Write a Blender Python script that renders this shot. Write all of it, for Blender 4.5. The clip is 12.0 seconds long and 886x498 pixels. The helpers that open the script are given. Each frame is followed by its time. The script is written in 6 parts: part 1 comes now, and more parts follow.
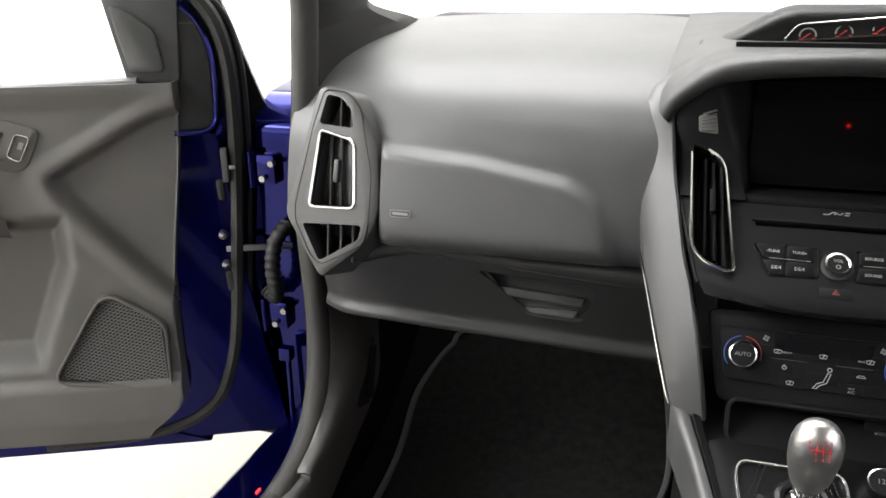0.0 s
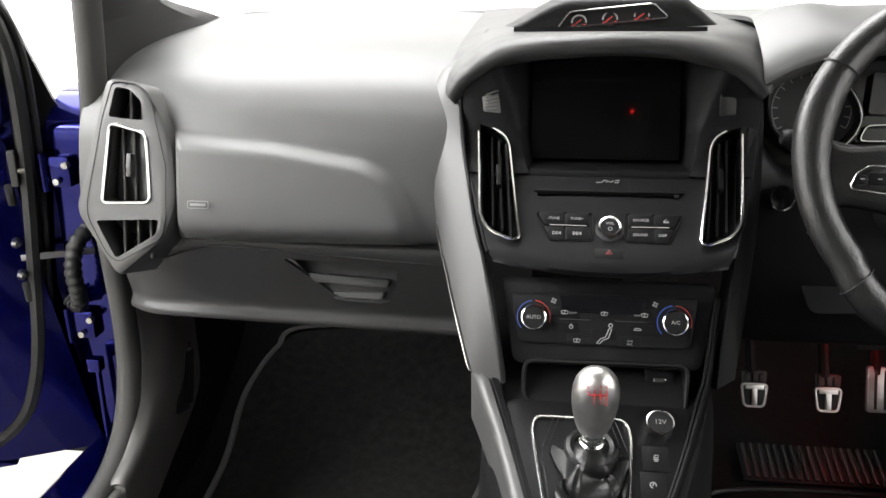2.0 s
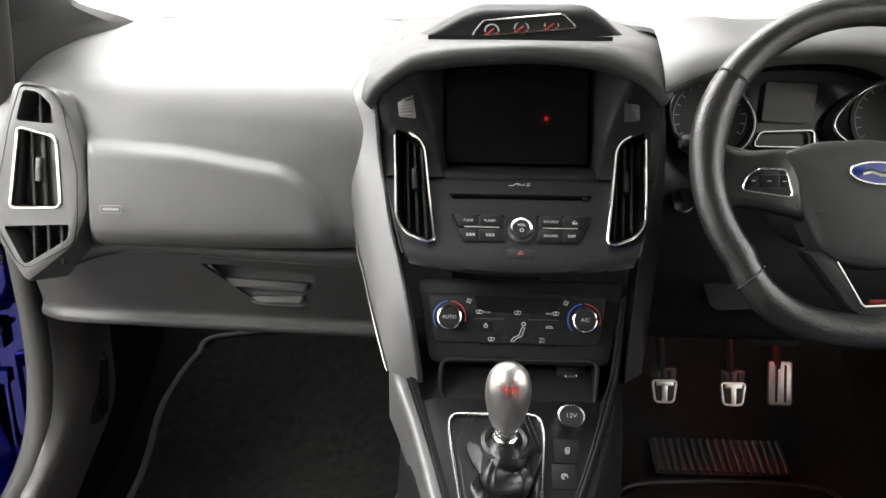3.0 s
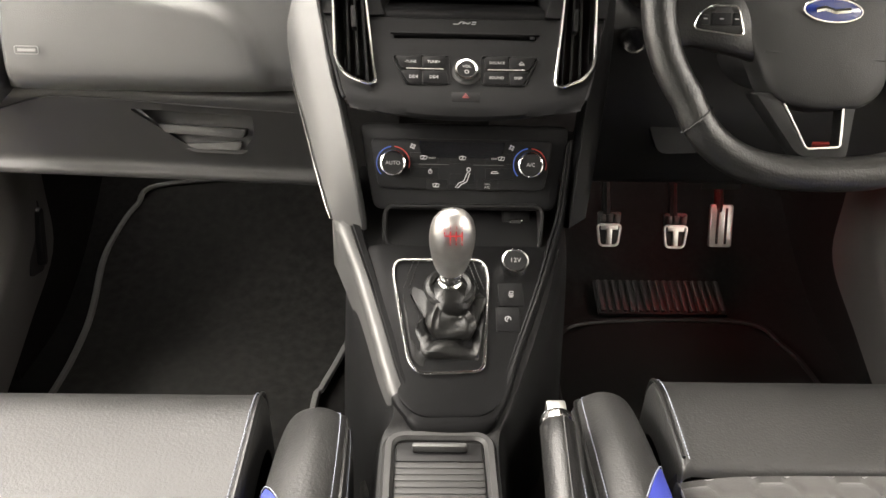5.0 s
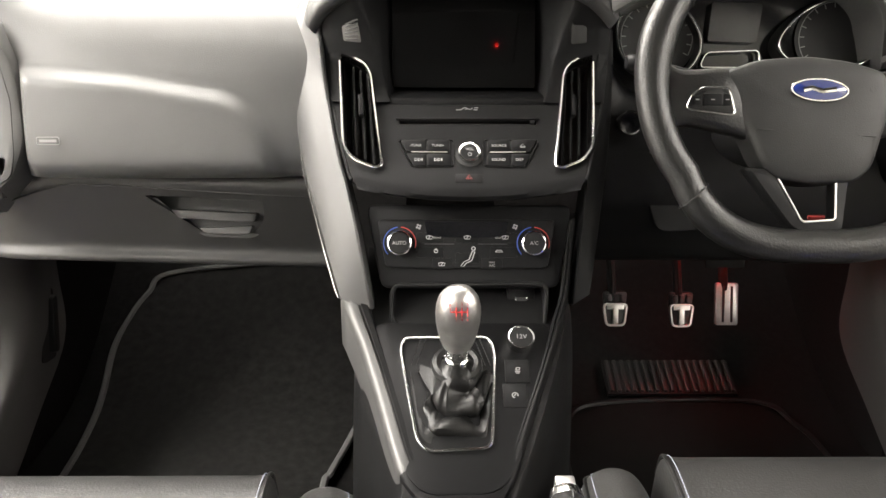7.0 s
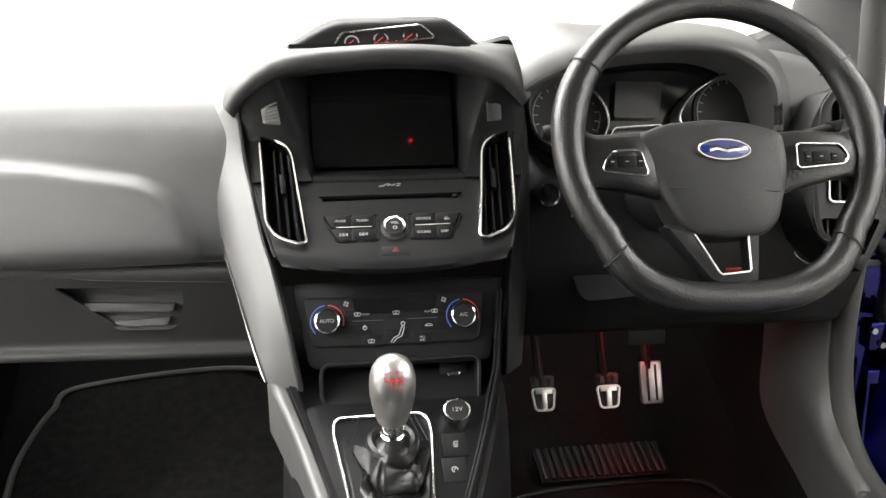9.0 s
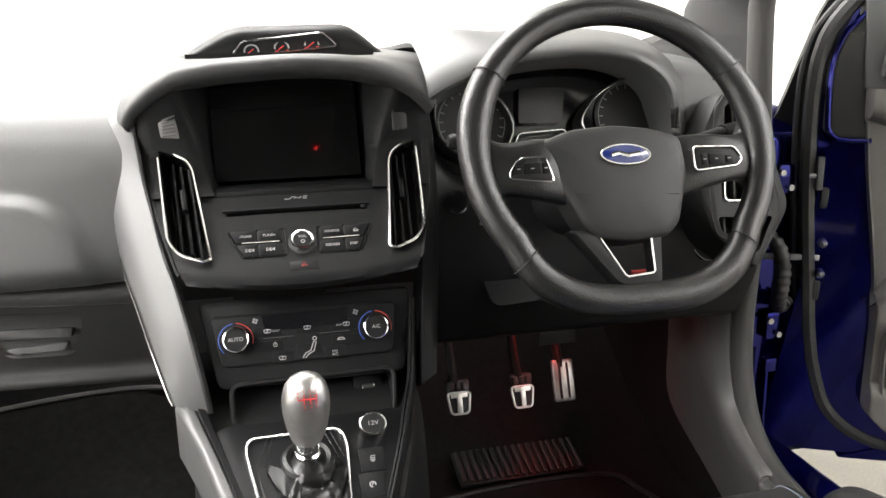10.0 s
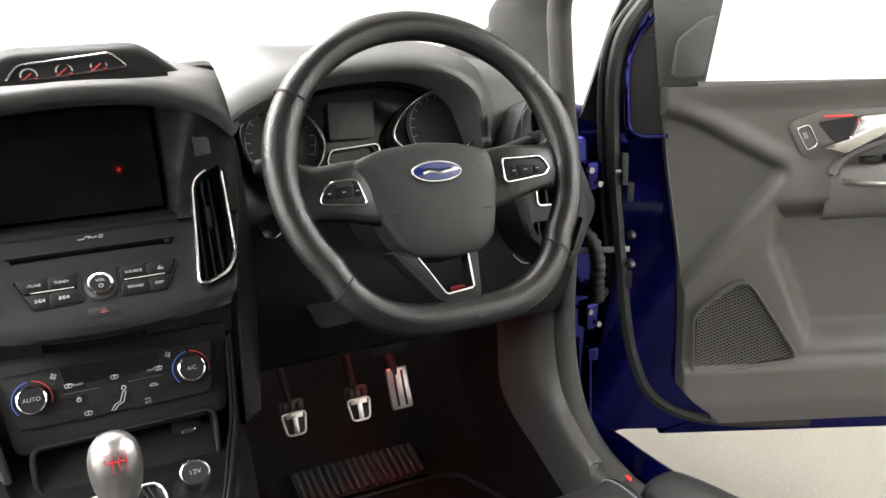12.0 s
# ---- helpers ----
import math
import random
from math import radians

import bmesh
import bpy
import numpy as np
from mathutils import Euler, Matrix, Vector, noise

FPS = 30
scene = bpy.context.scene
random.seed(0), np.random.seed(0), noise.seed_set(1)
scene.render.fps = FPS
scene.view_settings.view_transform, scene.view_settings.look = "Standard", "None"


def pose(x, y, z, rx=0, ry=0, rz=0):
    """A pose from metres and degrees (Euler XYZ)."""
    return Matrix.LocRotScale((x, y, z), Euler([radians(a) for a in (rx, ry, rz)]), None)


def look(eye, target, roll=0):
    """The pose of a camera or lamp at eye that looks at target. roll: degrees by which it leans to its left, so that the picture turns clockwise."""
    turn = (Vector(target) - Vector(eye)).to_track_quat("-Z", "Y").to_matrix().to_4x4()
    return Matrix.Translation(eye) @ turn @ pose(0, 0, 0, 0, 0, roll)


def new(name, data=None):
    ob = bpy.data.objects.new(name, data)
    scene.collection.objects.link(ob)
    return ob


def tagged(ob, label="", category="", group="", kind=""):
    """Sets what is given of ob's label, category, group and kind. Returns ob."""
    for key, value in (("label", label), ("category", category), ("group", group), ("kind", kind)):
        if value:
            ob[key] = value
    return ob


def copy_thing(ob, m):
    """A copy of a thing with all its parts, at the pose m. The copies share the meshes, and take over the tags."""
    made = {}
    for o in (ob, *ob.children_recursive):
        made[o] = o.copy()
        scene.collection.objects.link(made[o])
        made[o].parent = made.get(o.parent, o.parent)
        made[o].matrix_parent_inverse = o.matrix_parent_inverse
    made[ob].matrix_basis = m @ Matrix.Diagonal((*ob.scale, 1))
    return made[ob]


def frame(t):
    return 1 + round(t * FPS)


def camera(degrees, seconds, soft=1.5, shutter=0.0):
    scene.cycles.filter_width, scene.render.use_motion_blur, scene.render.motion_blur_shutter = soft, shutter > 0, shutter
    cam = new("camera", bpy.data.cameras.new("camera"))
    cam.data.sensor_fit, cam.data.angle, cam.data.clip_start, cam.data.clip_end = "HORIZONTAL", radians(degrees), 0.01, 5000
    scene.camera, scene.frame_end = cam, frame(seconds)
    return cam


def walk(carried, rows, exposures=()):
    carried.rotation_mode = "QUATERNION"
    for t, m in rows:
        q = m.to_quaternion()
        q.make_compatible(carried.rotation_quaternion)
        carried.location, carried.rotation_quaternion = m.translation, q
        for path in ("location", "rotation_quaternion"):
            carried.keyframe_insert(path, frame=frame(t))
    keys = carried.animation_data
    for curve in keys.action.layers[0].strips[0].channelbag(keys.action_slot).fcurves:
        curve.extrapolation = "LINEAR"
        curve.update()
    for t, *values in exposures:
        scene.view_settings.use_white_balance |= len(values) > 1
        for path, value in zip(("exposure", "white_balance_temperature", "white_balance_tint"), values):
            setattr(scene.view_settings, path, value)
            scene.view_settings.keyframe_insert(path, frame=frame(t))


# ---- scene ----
cam = camera(56.3, 12.0)
PATH = [
    (0, (-0.1295, 0.0235, 1.213), (-0.736, 1.807, 0.541), -0.9),
    (0.5, (-0.1205, 0.0221, 1.206), (-0.646, 1.833, 0.539), -1.1),
    (1, (-0.1016, 0.0194, 1.192), (-0.547, 1.857, 0.541), -1.2),
    (1.5, (-0.0848, 0.0147, 1.187), (-0.436, 1.873, 0.538), -1),
    (2, (-0.0691, 0.0061, 1.182), (-0.318, 1.883, 0.537), -0.6),
    (2.5, (-0.0605, -0.0043, 1.178), (-0.209, 1.889, 0.553), 0.2),
    (2.7, (-0.0578, -0.0114, 1.18), (-0.173, 1.885, 0.557), 0.3),
    (4.3, (-0.052, -0.0167, 1.181), (-0.016, 1.822, 0.396), 1.8),
    (4.5, (-0.0497, -0.0077, 1.186), (-0.008, 1.802, 0.337), 1.6),
    (5, (-0.0472, 0.0042, 1.171), (0.005, 1.758, 0.212), 1.6),
    (5.5, (-0.0442, 0.004, 1.168), (0.003, 1.73, 0.158), 1.3),
    (6, (-0.0434, 0.0, 1.166), (-0.002, 1.747, 0.192), 1),
    (6.5, (-0.0446, -0.0069, 1.167), (-0.011, 1.789, 0.288), 0.7),
    (7, (-0.0441, -0.018, 1.167), (-0.015, 1.83, 0.402), 0.4),
    (7.2, (-0.0462, -0.0199, 1.164), (-0.014, 1.845, 0.444), 0.3),
    (8.8, (-0.0615, -0.0273, 1.11), (0.143, 1.901, 0.623), -0.3),
    (9, (-0.0625, -0.0272, 1.11), (0.182, 1.897, 0.624), -0.5),
    (9.5, (-0.0643, -0.0232, 1.113), (0.287, 1.884, 0.627), -0.7),
    (10, (-0.0601, -0.0183, 1.121), (0.396, 1.866, 0.631), -1),
    (10.5, (-0.0539, -0.0126, 1.128), (0.497, 1.844, 0.626), -1.4),
    (11, (-0.0476, -0.0068, 1.135), (0.591, 1.818, 0.624), -1.7),
    (11.5, (-0.0353, 0.0007, 1.146), (0.697, 1.788, 0.625), -2.2),
    (12, (-0.0272, 0.0034, 1.152), (0.794, 1.751, 0.627), -2.4),
]
EXPOSURES = [(0.0, -0.58, 6350, 10), (1.3, -0.34, 6350, 10), (2.7, -0.08, 6350, 10), (4.3, 0.25, 6900, 11), (5.5, 0.30, 7050, 11), (6.5, 0.33, 7000, 11), (8.8, 0.24, 6500, 10), (12.0, 0.22, 6500, 10)]
walk(cam, [(t, look(eye, aim, roll)) for t, eye, aim, roll in PATH], EXPOSURES)

# ---- world and light: a white photo booth with a luminous ceiling ----
world = bpy.data.worlds.new("booth_air")
scene.world = world
world.use_nodes = True
world.node_tree.nodes["Background"].inputs[0].default_value = (1.0, 0.985, 0.96, 1)
world.node_tree.nodes["Background"].inputs[1].default_value = 1.0
CEILING_GLOW = 18.0
SIDE_GLOW = 13.0


# ---- materials ----
def material(name, base, rough=0.5, metal=0.0, grain=0.0, size=400.0, vary=0.15, stain=6.0, coat=0.0, spec=0.5, sheen=0.0, each=0.0):
    """A surface with fine relief (grain, at size cells a metre) and blotchy colour and gloss variation."""
    m = bpy.data.materials.new(name)
    m.use_nodes = True
    nt = m.node_tree
    b = nt.nodes["Principled BSDF"]
    b.inputs["Metallic"].default_value = metal
    b.inputs["Coat Weight"].default_value = coat
    b.inputs["Coat Roughness"].default_value = 0.04
    b.inputs["Specular IOR Level"].default_value = spec
    b.inputs["Sheen Weight"].default_value = sheen
    co = nt.nodes.new("ShaderNodeTexCoord")
    big = nt.nodes.new("ShaderNodeTexNoise")
    big.inputs["Scale"].default_value = stain
    big.inputs["Detail"].default_value = 5
    nt.links.new(co.outputs["Object"], big.inputs["Vector"])
    ramp = nt.nodes.new("ShaderNodeMapRange")
    ramp.inputs["From Min"].default_value, ramp.inputs["From Max"].default_value = 0.3, 0.7
    ramp.inputs["To Min"].default_value, ramp.inputs["To Max"].default_value = 1 - vary, 1 + vary
    nt.links.new(big.outputs["Fac"], ramp.inputs["Value"])
    mul = nt.nodes.new("ShaderNodeMix")
    mul.data_type, mul.blend_type = "RGBA", "MULTIPLY"
    mul.inputs["Factor"].default_value = 1.0
    mul.inputs["A"].default_value = (*base, 1)
    nt.links.new(ramp.outputs["Result"], mul.inputs["B"])
    nt.links.new(mul.outputs["Result"], b.inputs["Base Color"])
    r2 = nt.nodes.new("ShaderNodeMapRange")
    r2.inputs["From Min"].default_value, r2.inputs["From Max"].default_value = 0.3, 0.7
    r2.inputs["To Min"].default_value, r2.inputs["To Max"].default_value = max(rough * (1 - vary * 0.6), 0.01), min(rough * (1 + vary * 0.6), 1)
    nt.links.new(big.outputs["Fac"], r2.inputs["Value"])
    nt.links.new(r2.outputs["Result"], b.inputs["Roughness"])
    if grain:
        fine = nt.nodes.new("ShaderNodeTexNoise")
        fine.inputs["Scale"].default_value = size
        fine.inputs["Detail"].default_value = 3
        nt.links.new(co.outputs["Object"], fine.inputs["Vector"])
        bump = nt.nodes.new("ShaderNodeBump")
        bump.inputs["Strength"].default_value = min(grain, 1)
        bump.inputs["Distance"].default_value = 0.0006
        nt.links.new(fine.outputs["Fac"], bump.inputs["Height"])
        nt.links.new(bump.outputs["Normal"], b.inputs["Normal"])
    return m


def glow(name, colour, strength):
    m = bpy.data.materials.new(name)
    m.use_nodes = True
    b = m.node_tree.nodes["Principled BSDF"]
    b.inputs["Base Color"].default_value = (*colour, 1)
    b.inputs["Emission Color"].default_value = (*colour, 1)
    b.inputs["Emission Strength"].default_value = strength
    return m


PILLAR = material("dark_pillar_trim", (0.015, 0.0147, 0.0143), 0.6, grain=0.5, size=900, spec=0.3)
PAD = material("soft_touch_dash", (0.064, 0.0646, 0.064), 0.47, grain=0.4, size=900, vary=0.12)
HARD = material("hard_black_plastic", (0.0065, 0.0065, 0.0067), 0.46, grain=0.4, size=1100, vary=0.12, spec=0.2)
HOOD = material("soft_black_hood", (0.032, 0.0323, 0.032), 0.5, grain=0.4, size=900, vary=0.12, spec=0.4)
LID = material("grained_black_lid", (0.019, 0.0188, 0.0185), 0.5, grain=0.5, size=1000, vary=0.12, spec=0.4)
SATIN = material("satin_graphite_trim", (0.055, 0.055, 0.054), 0.45, metal=0.25, grain=0.12, size=1500, vary=0.06)
STACK = material("matt_black_fascia", (0.0055, 0.0055, 0.0058), 0.47, grain=0.15, size=1500, vary=0.1, spec=0.10)
GLOSS = material("piano_black", (0.006, 0.006, 0.007), 0.12, vary=0.2, stain=30)
SCREEN = material("screen_glass", (0.003, 0.003, 0.003), 0.045, vary=0.3, stain=14, spec=0.2)
# grey base colour carries the reflection on the unlit display
DISPLAY = material("reflection_grey_glass", (0.018, 0.018, 0.019), 0.16, vary=0.15, stain=20)
COVER = material("black_airbag_cover", (0.014, 0.014, 0.0138), 0.5, grain=0.5, size=900, spec=0.35)
BOOT = material("black_boot_leather", (0.0045, 0.0045, 0.0044), 0.34, grain=0.6, size=500, spec=0.35)
FAINT = material("faint_print", (0.045, 0.045, 0.045), 0.6)
DARK = material("vent_depth", (0.006, 0.006, 0.006), 0.6)
CHROME = material("satin_chrome", (0.72, 0.72, 0.71), 0.16, metal=1.0, vary=0.1, stain=40)
ALLOY = material("brushed_aluminium", (0.62, 0.61, 0.59), 0.34, metal=1.0, grain=0.1, size=2500, vary=0.12, stain=60)
LEATHER = material("black_leather", (0.008, 0.0079, 0.0077), 0.33, grain=0.8, size=420, vary=0.18, stain=12)
SEAT = material("grey_black_leather", (0.017, 0.0168, 0.0163), 0.46, grain=0.9, size=330, vary=0.15, stain=9)
SUEDE = material("charcoal_suede", (0.029, 0.0275, 0.0255), 0.95, grain=0.7, size=900, vary=0.25, stain=30, sheen=0.3)
BLUE_CLOTH = material("bright_blue_cloth", (0.02, 0.034, 0.27), 0.8, grain=0.6, size=900, vary=0.12)
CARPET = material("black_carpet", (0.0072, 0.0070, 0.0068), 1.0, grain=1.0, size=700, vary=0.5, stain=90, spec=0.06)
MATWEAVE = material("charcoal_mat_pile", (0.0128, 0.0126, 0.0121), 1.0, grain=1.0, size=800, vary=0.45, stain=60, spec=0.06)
BINDING = material("grey_mat_binding", (0.075, 0.075, 0.073), 0.8, grain=0.6, size=900)
PAINT = material("deep_blue_metallic_paint", (0.0025, 0.0032, 0.085), 0.13, metal=0.85, vary=0.08, coat=0.3, spec=0.4)
SEALTRIM = material("flocked_door_seal", (0.034, 0.033, 0.031), 0.75, grain=0.5, size=900)
RUBBER = material("door_seal_rubber", (0.009, 0.009, 0.009), 0.55, grain=0.3, size=500)
CARD = material("door_card_plastic", (0.094, 0.090, 0.085), 0.46, grain=0.6, size=800, vary=0.1)
KICK = material("kick_trim_plastic", (0.062, 0.060, 0.057), 0.42, grain=0.5, size=900, vary=0.1)
HEADLINER = material("charcoal_headliner", (0.045, 0.044, 0.042), 1.0, grain=0.5, size=700)
CONCRETE = material("pale_speckled_concrete", (0.190, 0.177, 0.150), 0.6, grain=0.6, size=90, vary=0.16, stain=130)
WHITE = material("white_booth_wall", (0.85, 0.85, 0.84), 0.7, vary=0.03, stain=1)
STITCH = material("pale_blue_grey_thread", (0.26, 0.28, 0.33), 0.8)
PRINT = material("white_print", (0.24, 0.24, 0.237), 0.6)
DIMPRINT = material("grey_print", (0.22, 0.22, 0.22), 0.6)
REDPRINT = material("red_print", (0.40, 0.015, 0.012), 0.5)
BADGEBLUE = material("badge_blue_enamel", (0.01, 0.02, 0.12), 0.2, coat=1.0)
HAZARD = material("dull_red_print", (0.15, 0.012, 0.010), 0.5)
WARMRED = material("warm_red_ring", (0.28, 0.015, 0.008), 0.5)
COLDBLUE = material("cold_blue_ring", (0.01, 0.05, 0.26), 0.5)
STEEL = material("zinc_bolt", (0.30, 0.295, 0.285), 0.3, metal=1.0)
REDLED = glow("red_ambient_led", (1.0, 0.03, 0.03), 1.1)
REDSPOT = glow("red_footwell_led", (1.0, 0.025, 0.02), 110.0)
REDDOT = glow("red_overhead_led", (1.0, 0.025, 0.02), 45.0)


# ---- building tools ----
def thing(name, label, category, at=(0, 0, 0), group="", kind=""):
    ob = new(name)
    ob.location = at
    ob.empty_display_size = 0.05
    return tagged(ob, label, category, group, kind)


def part(name, bm, mat, parent=None, label="", sharp=38, kind=""):
    """Links bm (in world metres) as one mesh under a thing or part."""
    bmesh.ops.recalc_face_normals(bm, faces=bm.faces)
    lim = radians(sharp)
    for f in bm.faces:
        f.smooth = True
    for e in bm.edges:
        if len(e.link_faces) == 2 and e.calc_face_angle(0) > lim:
            e.smooth = False
    me = bpy.data.meshes.new(name)
    bm.to_mesh(me)
    bm.free()
    me.materials.append(mat)
    ob = new(name, me)
    if parent is not None:
        ob.parent = parent
        off = Vector()
        p = parent
        while p is not None:
            off += p.location
            p = p.parent
        me.transform(Matrix.Translation(-off))
    if label or kind:
        tagged(ob, label, kind=kind)
    return ob


def spline(pts, n, closed=False):
    """Catmull-Rom through pts, n samples."""
    pts = [Vector(p) for p in pts]
    k = len(pts)
    out = []
    spans = k if closed else k - 1
    for i in range(n):
        s = i / n * spans if closed else i / (n - 1) * spans
        j = min(int(s), spans - 1)
        f = s - j
        g = (lambda a: pts[a % k]) if closed else (lambda a: pts[min(max(a, 0), k - 1)])
        p0, p1, p2, p3 = g(j - 1), g(j), g(j + 1), g(j + 2)
        out.append(0.5 * (2 * p1 + (p2 - p0) * f + (2 * p0 - 5 * p1 + 4 * p2 - p3) * f * f + (3 * p1 - p0 - 3 * p2 + p3) * f ** 3))
    return out


def grid(rows, close_u=False, close_v=False, cap=False, bm=None):
    """Skins rows of equal length."""
    bm = bm or bmesh.new()
    vs = [[bm.verts.new(p) for p in row] for row in rows]
    nu, nv = len(rows), len(rows[0])
    for i in range(nu if close_u else nu - 1):
        for j in range(nv if close_v else nv - 1):
            q = [vs[i][j], vs[(i + 1) % nu][j], vs[(i + 1) % nu][(j + 1) % nv], vs[i][(j + 1) % nv]]
            bm.faces.new(q)
    if cap:
        bm.faces.new(vs[0])
        bm.faces.new(vs[-1])
    return bm


def loft(sections, nu, nv, warp=None):
    """A smooth skin through a few control sections; warp moves each point."""
    mid = [spline(s, nv) for s in sections]
    cols = [spline([m[j] for m in mid], nu) for j in range(nv)]
    rows = [[cols[j][i] for j in range(nv)] for i in range(nu)]
    if warp:
        rows = [[warp(p) for p in r] for r in rows]
    return grid(rows)


def thicken(bm, d):
    """Gives an open skin a back, d metres behind its front."""
    bm.normal_update()
    front, edges = bm.faces[:], [e for e in bm.edges if len(e.link_faces) == 1]
    loops = [(e.verts[0], e.verts[1]) for e in edges]
    back = {v: bm.verts.new(v.co - v.normal * d) for v in bm.verts[:]}
    for f in front:
        bm.faces.new([back[v] for v in reversed(f.verts)])
    for a, b in loops:
        bm.faces.new((a, b, back[b], back[a]))
    return bm


def tube(pts, r, n=10, closed=False, flat=1.0, up=(0, 0, 1), bm=None, cap=True):
    """A round or flattened bar along pts; r may be a list."""
    pts = [Vector(p) for p in pts]
    k = len(pts)
    up = Vector(up)
    rows = []
    for i, p in enumerate(pts):
        a = pts[(i - 1) % k] if closed or i else pts[0]
        b = pts[(i + 1) % k] if closed or i < k - 1 else pts[-1]
        d = (b - a).normalized()
        s = d.cross(up)
        s = s.normalized() if s.length > 1e-5 else Vector((1, 0, 0))
        w = s.cross(d)
        ri = r[i] if isinstance(r, (list, tuple)) else r
        rows.append([p + s * ri * math.cos(6.28318 * j / n) + w * ri * flat * math.sin(6.28318 * j / n) for j in range(n)])
    return grid(rows, close_u=closed, close_v=True, cap=cap and not closed, bm=bm)


def plane_frame(o, x, y):
    """A matrix whose local x, y lie along the given directions."""
    x = Vector(x).normalized()
    z = x.cross(Vector(y)).normalized()
    y = z.cross(x)
    m = Matrix((x, y, z)).transposed().to_4x4()
    m.translation = o
    return m


def rounded(pts, r, n=5):
    """An outline with rounded corners."""
    out = []
    k = len(pts)
    for i in range(k):
        a, b, c = (Vector((*pts[(i + d) % k], 0)) for d in (-1, 0, 1))
        ra = r[i] if isinstance(r, (list, tuple)) else r
        e = min(ra, (a - b).length * 0.48, (c - b).length * 0.48)
        p, q = b + (a - b).normalized() * e, b + (c - b).normalized() * e
        for j in range(n + 1):
            f = j / n
            w = p * (1 - f) ** 2 + b * 2 * f * (1 - f) + q * f * f
            out.append((w.x, w.y))
    return out


def slab(outline, m, low, high, edge=0.0, bm=None):
    """An outline pulled from low to high along m's z, with a rolled front edge."""
    cx = sum(p[0] for p in outline) / len(outline)
    cy = sum(p[1] for p in outline) / len(outline)
    rows = []
    steps = [(low, 0.0)] + ([(high - edge, 0.0), (high - edge * 0.3, edge * 0.3), (high, edge)] if edge else [(high, 0.0)])
    for z, inset in steps:
        row = []
        for x, y in outline:
            d = math.hypot(x - cx, y - cy) or 1
            f = 1 - inset / d
            row.append(m @ Vector((cx + (x - cx) * f, cy + (y - cy) * f, z)))
        rows.append(row)
    return grid(rows, close_v=True, cap=True, bm=bm)


def ring(outline, m, width, low, high, bm=None):
    """A frame that follows an outline, width wide towards its outside, with a half-round front."""
    k = len(outline)
    normals = []
    for i in range(k):
        a, b = outline[i - 1], outline[(i + 1) % k]
        d = Vector((b[0] - a[0], b[1] - a[1], 0))
        d = d.normalized() if d.length else Vector((1, 0, 0))
        normals.append((d.y, -d.x))
    area = sum(outline[i - 1][0] * outline[i][1] - outline[i][0] * outline[i - 1][1] for i in range(k))
    sg = 1 if area > 0 else -1
    rows = []
    for f, z in ((0, low), (0, high - width * 0.3), (0.25, high), (0.75, high), (1, high - width * 0.3), (1, low)):
        rows.append([m @ Vector((outline[i][0] + sg * normals[i][0] * width * f, outline[i][1] + sg * normals[i][1] * width * f, z)) for i in range(k)])
    return grid(rows, close_u=True, close_v=True, bm=bm)


def block(m, sx, sy, sz, bevel=0.0, bm=None, seg=2):
    """A box with rounded edges, centred on m."""
    b = bmesh.new()
    bmesh.ops.create_cube(b, size=1)
    for v in b.verts:
        v.co = Vector((v.co.x * sx, v.co.y * sy, v.co.z * sz))
    if bevel:
        bmesh.ops.bevel(b, geom=b.edges[:], offset=bevel, segments=seg, affect="EDGES", profile=0.6)
    for v in b.verts:
        v.co = m @ v.co
    if bm is None:
        return b
    me = bpy.data.meshes.new("tmp")
    b.to_mesh(me)
    b.free()
    bm.from_mesh(me)
    bpy.data.meshes.remove(me)
    return bm


def lathe(profile, m, n=28, bm=None):
    """Turns (radius, height) pairs about m's z."""
    rows = [[m @ Vector((r * math.cos(6.28318 * j / n), r * math.sin(6.28318 * j / n), h)) for j in range(n)] for r, h in profile]
    return grid(rows, close_v=True, cap=True, bm=bm)


def cut(ob, cutter):
    """Takes the solid cutter out of ob for good."""
    bmesh.ops.recalc_face_normals(cutter, faces=cutter.faces)
    me = bpy.data.meshes.new("cutter")
    cutter.to_mesh(me)
    cutter.free()
    co = new("cutter", me)
    mod = ob.modifiers.new("cut", "BOOLEAN")
    mod.operation, mod.object, mod.solver = "DIFFERENCE", co, "EXACT"
    off = Vector()
    p = ob.parent
    while p is not None:
        off += p.location
        p = p.parent
    me.transform(Matrix.Translation(Vector()))
    bpy.context.view_layer.update()
    done = bpy.data.meshes.new_from_object(ob.evaluated_get(bpy.context.evaluated_depsgraph_get()))
    ob.modifiers.remove(mod)
    old = ob.data
    ob.data = done
    bpy.data.objects.remove(co)
    bpy.data.meshes.remove(old)
    return ob


def lettering(text, m, height, mat, parent, name="lettering"):
    """Raised printing in the built-in font, centred on m."""
    cu = bpy.data.curves.new(name, "FONT")
    cu.body, cu.size, cu.align_x, cu.align_y, cu.extrude, cu.resolution_u = text, height * 1.38, "CENTER", "CENTER", 0.00015, 3
    tmp = new(name, cu)
    bpy.context.view_layer.update()
    me = bpy.data.meshes.new_from_object(tmp.evaluated_get(bpy.context.evaluated_depsgraph_get()))
    bpy.data.objects.remove(tmp)
    me.transform(m)
    off = Vector()
    p = parent
    while p is not None:
        off += p.location
        p = p.parent
    me.transform(Matrix.Translation(-off))
    me.materials.clear()
    me.materials.append(mat)
    ob = new(name, me)
    ob.parent = parent
    return ob


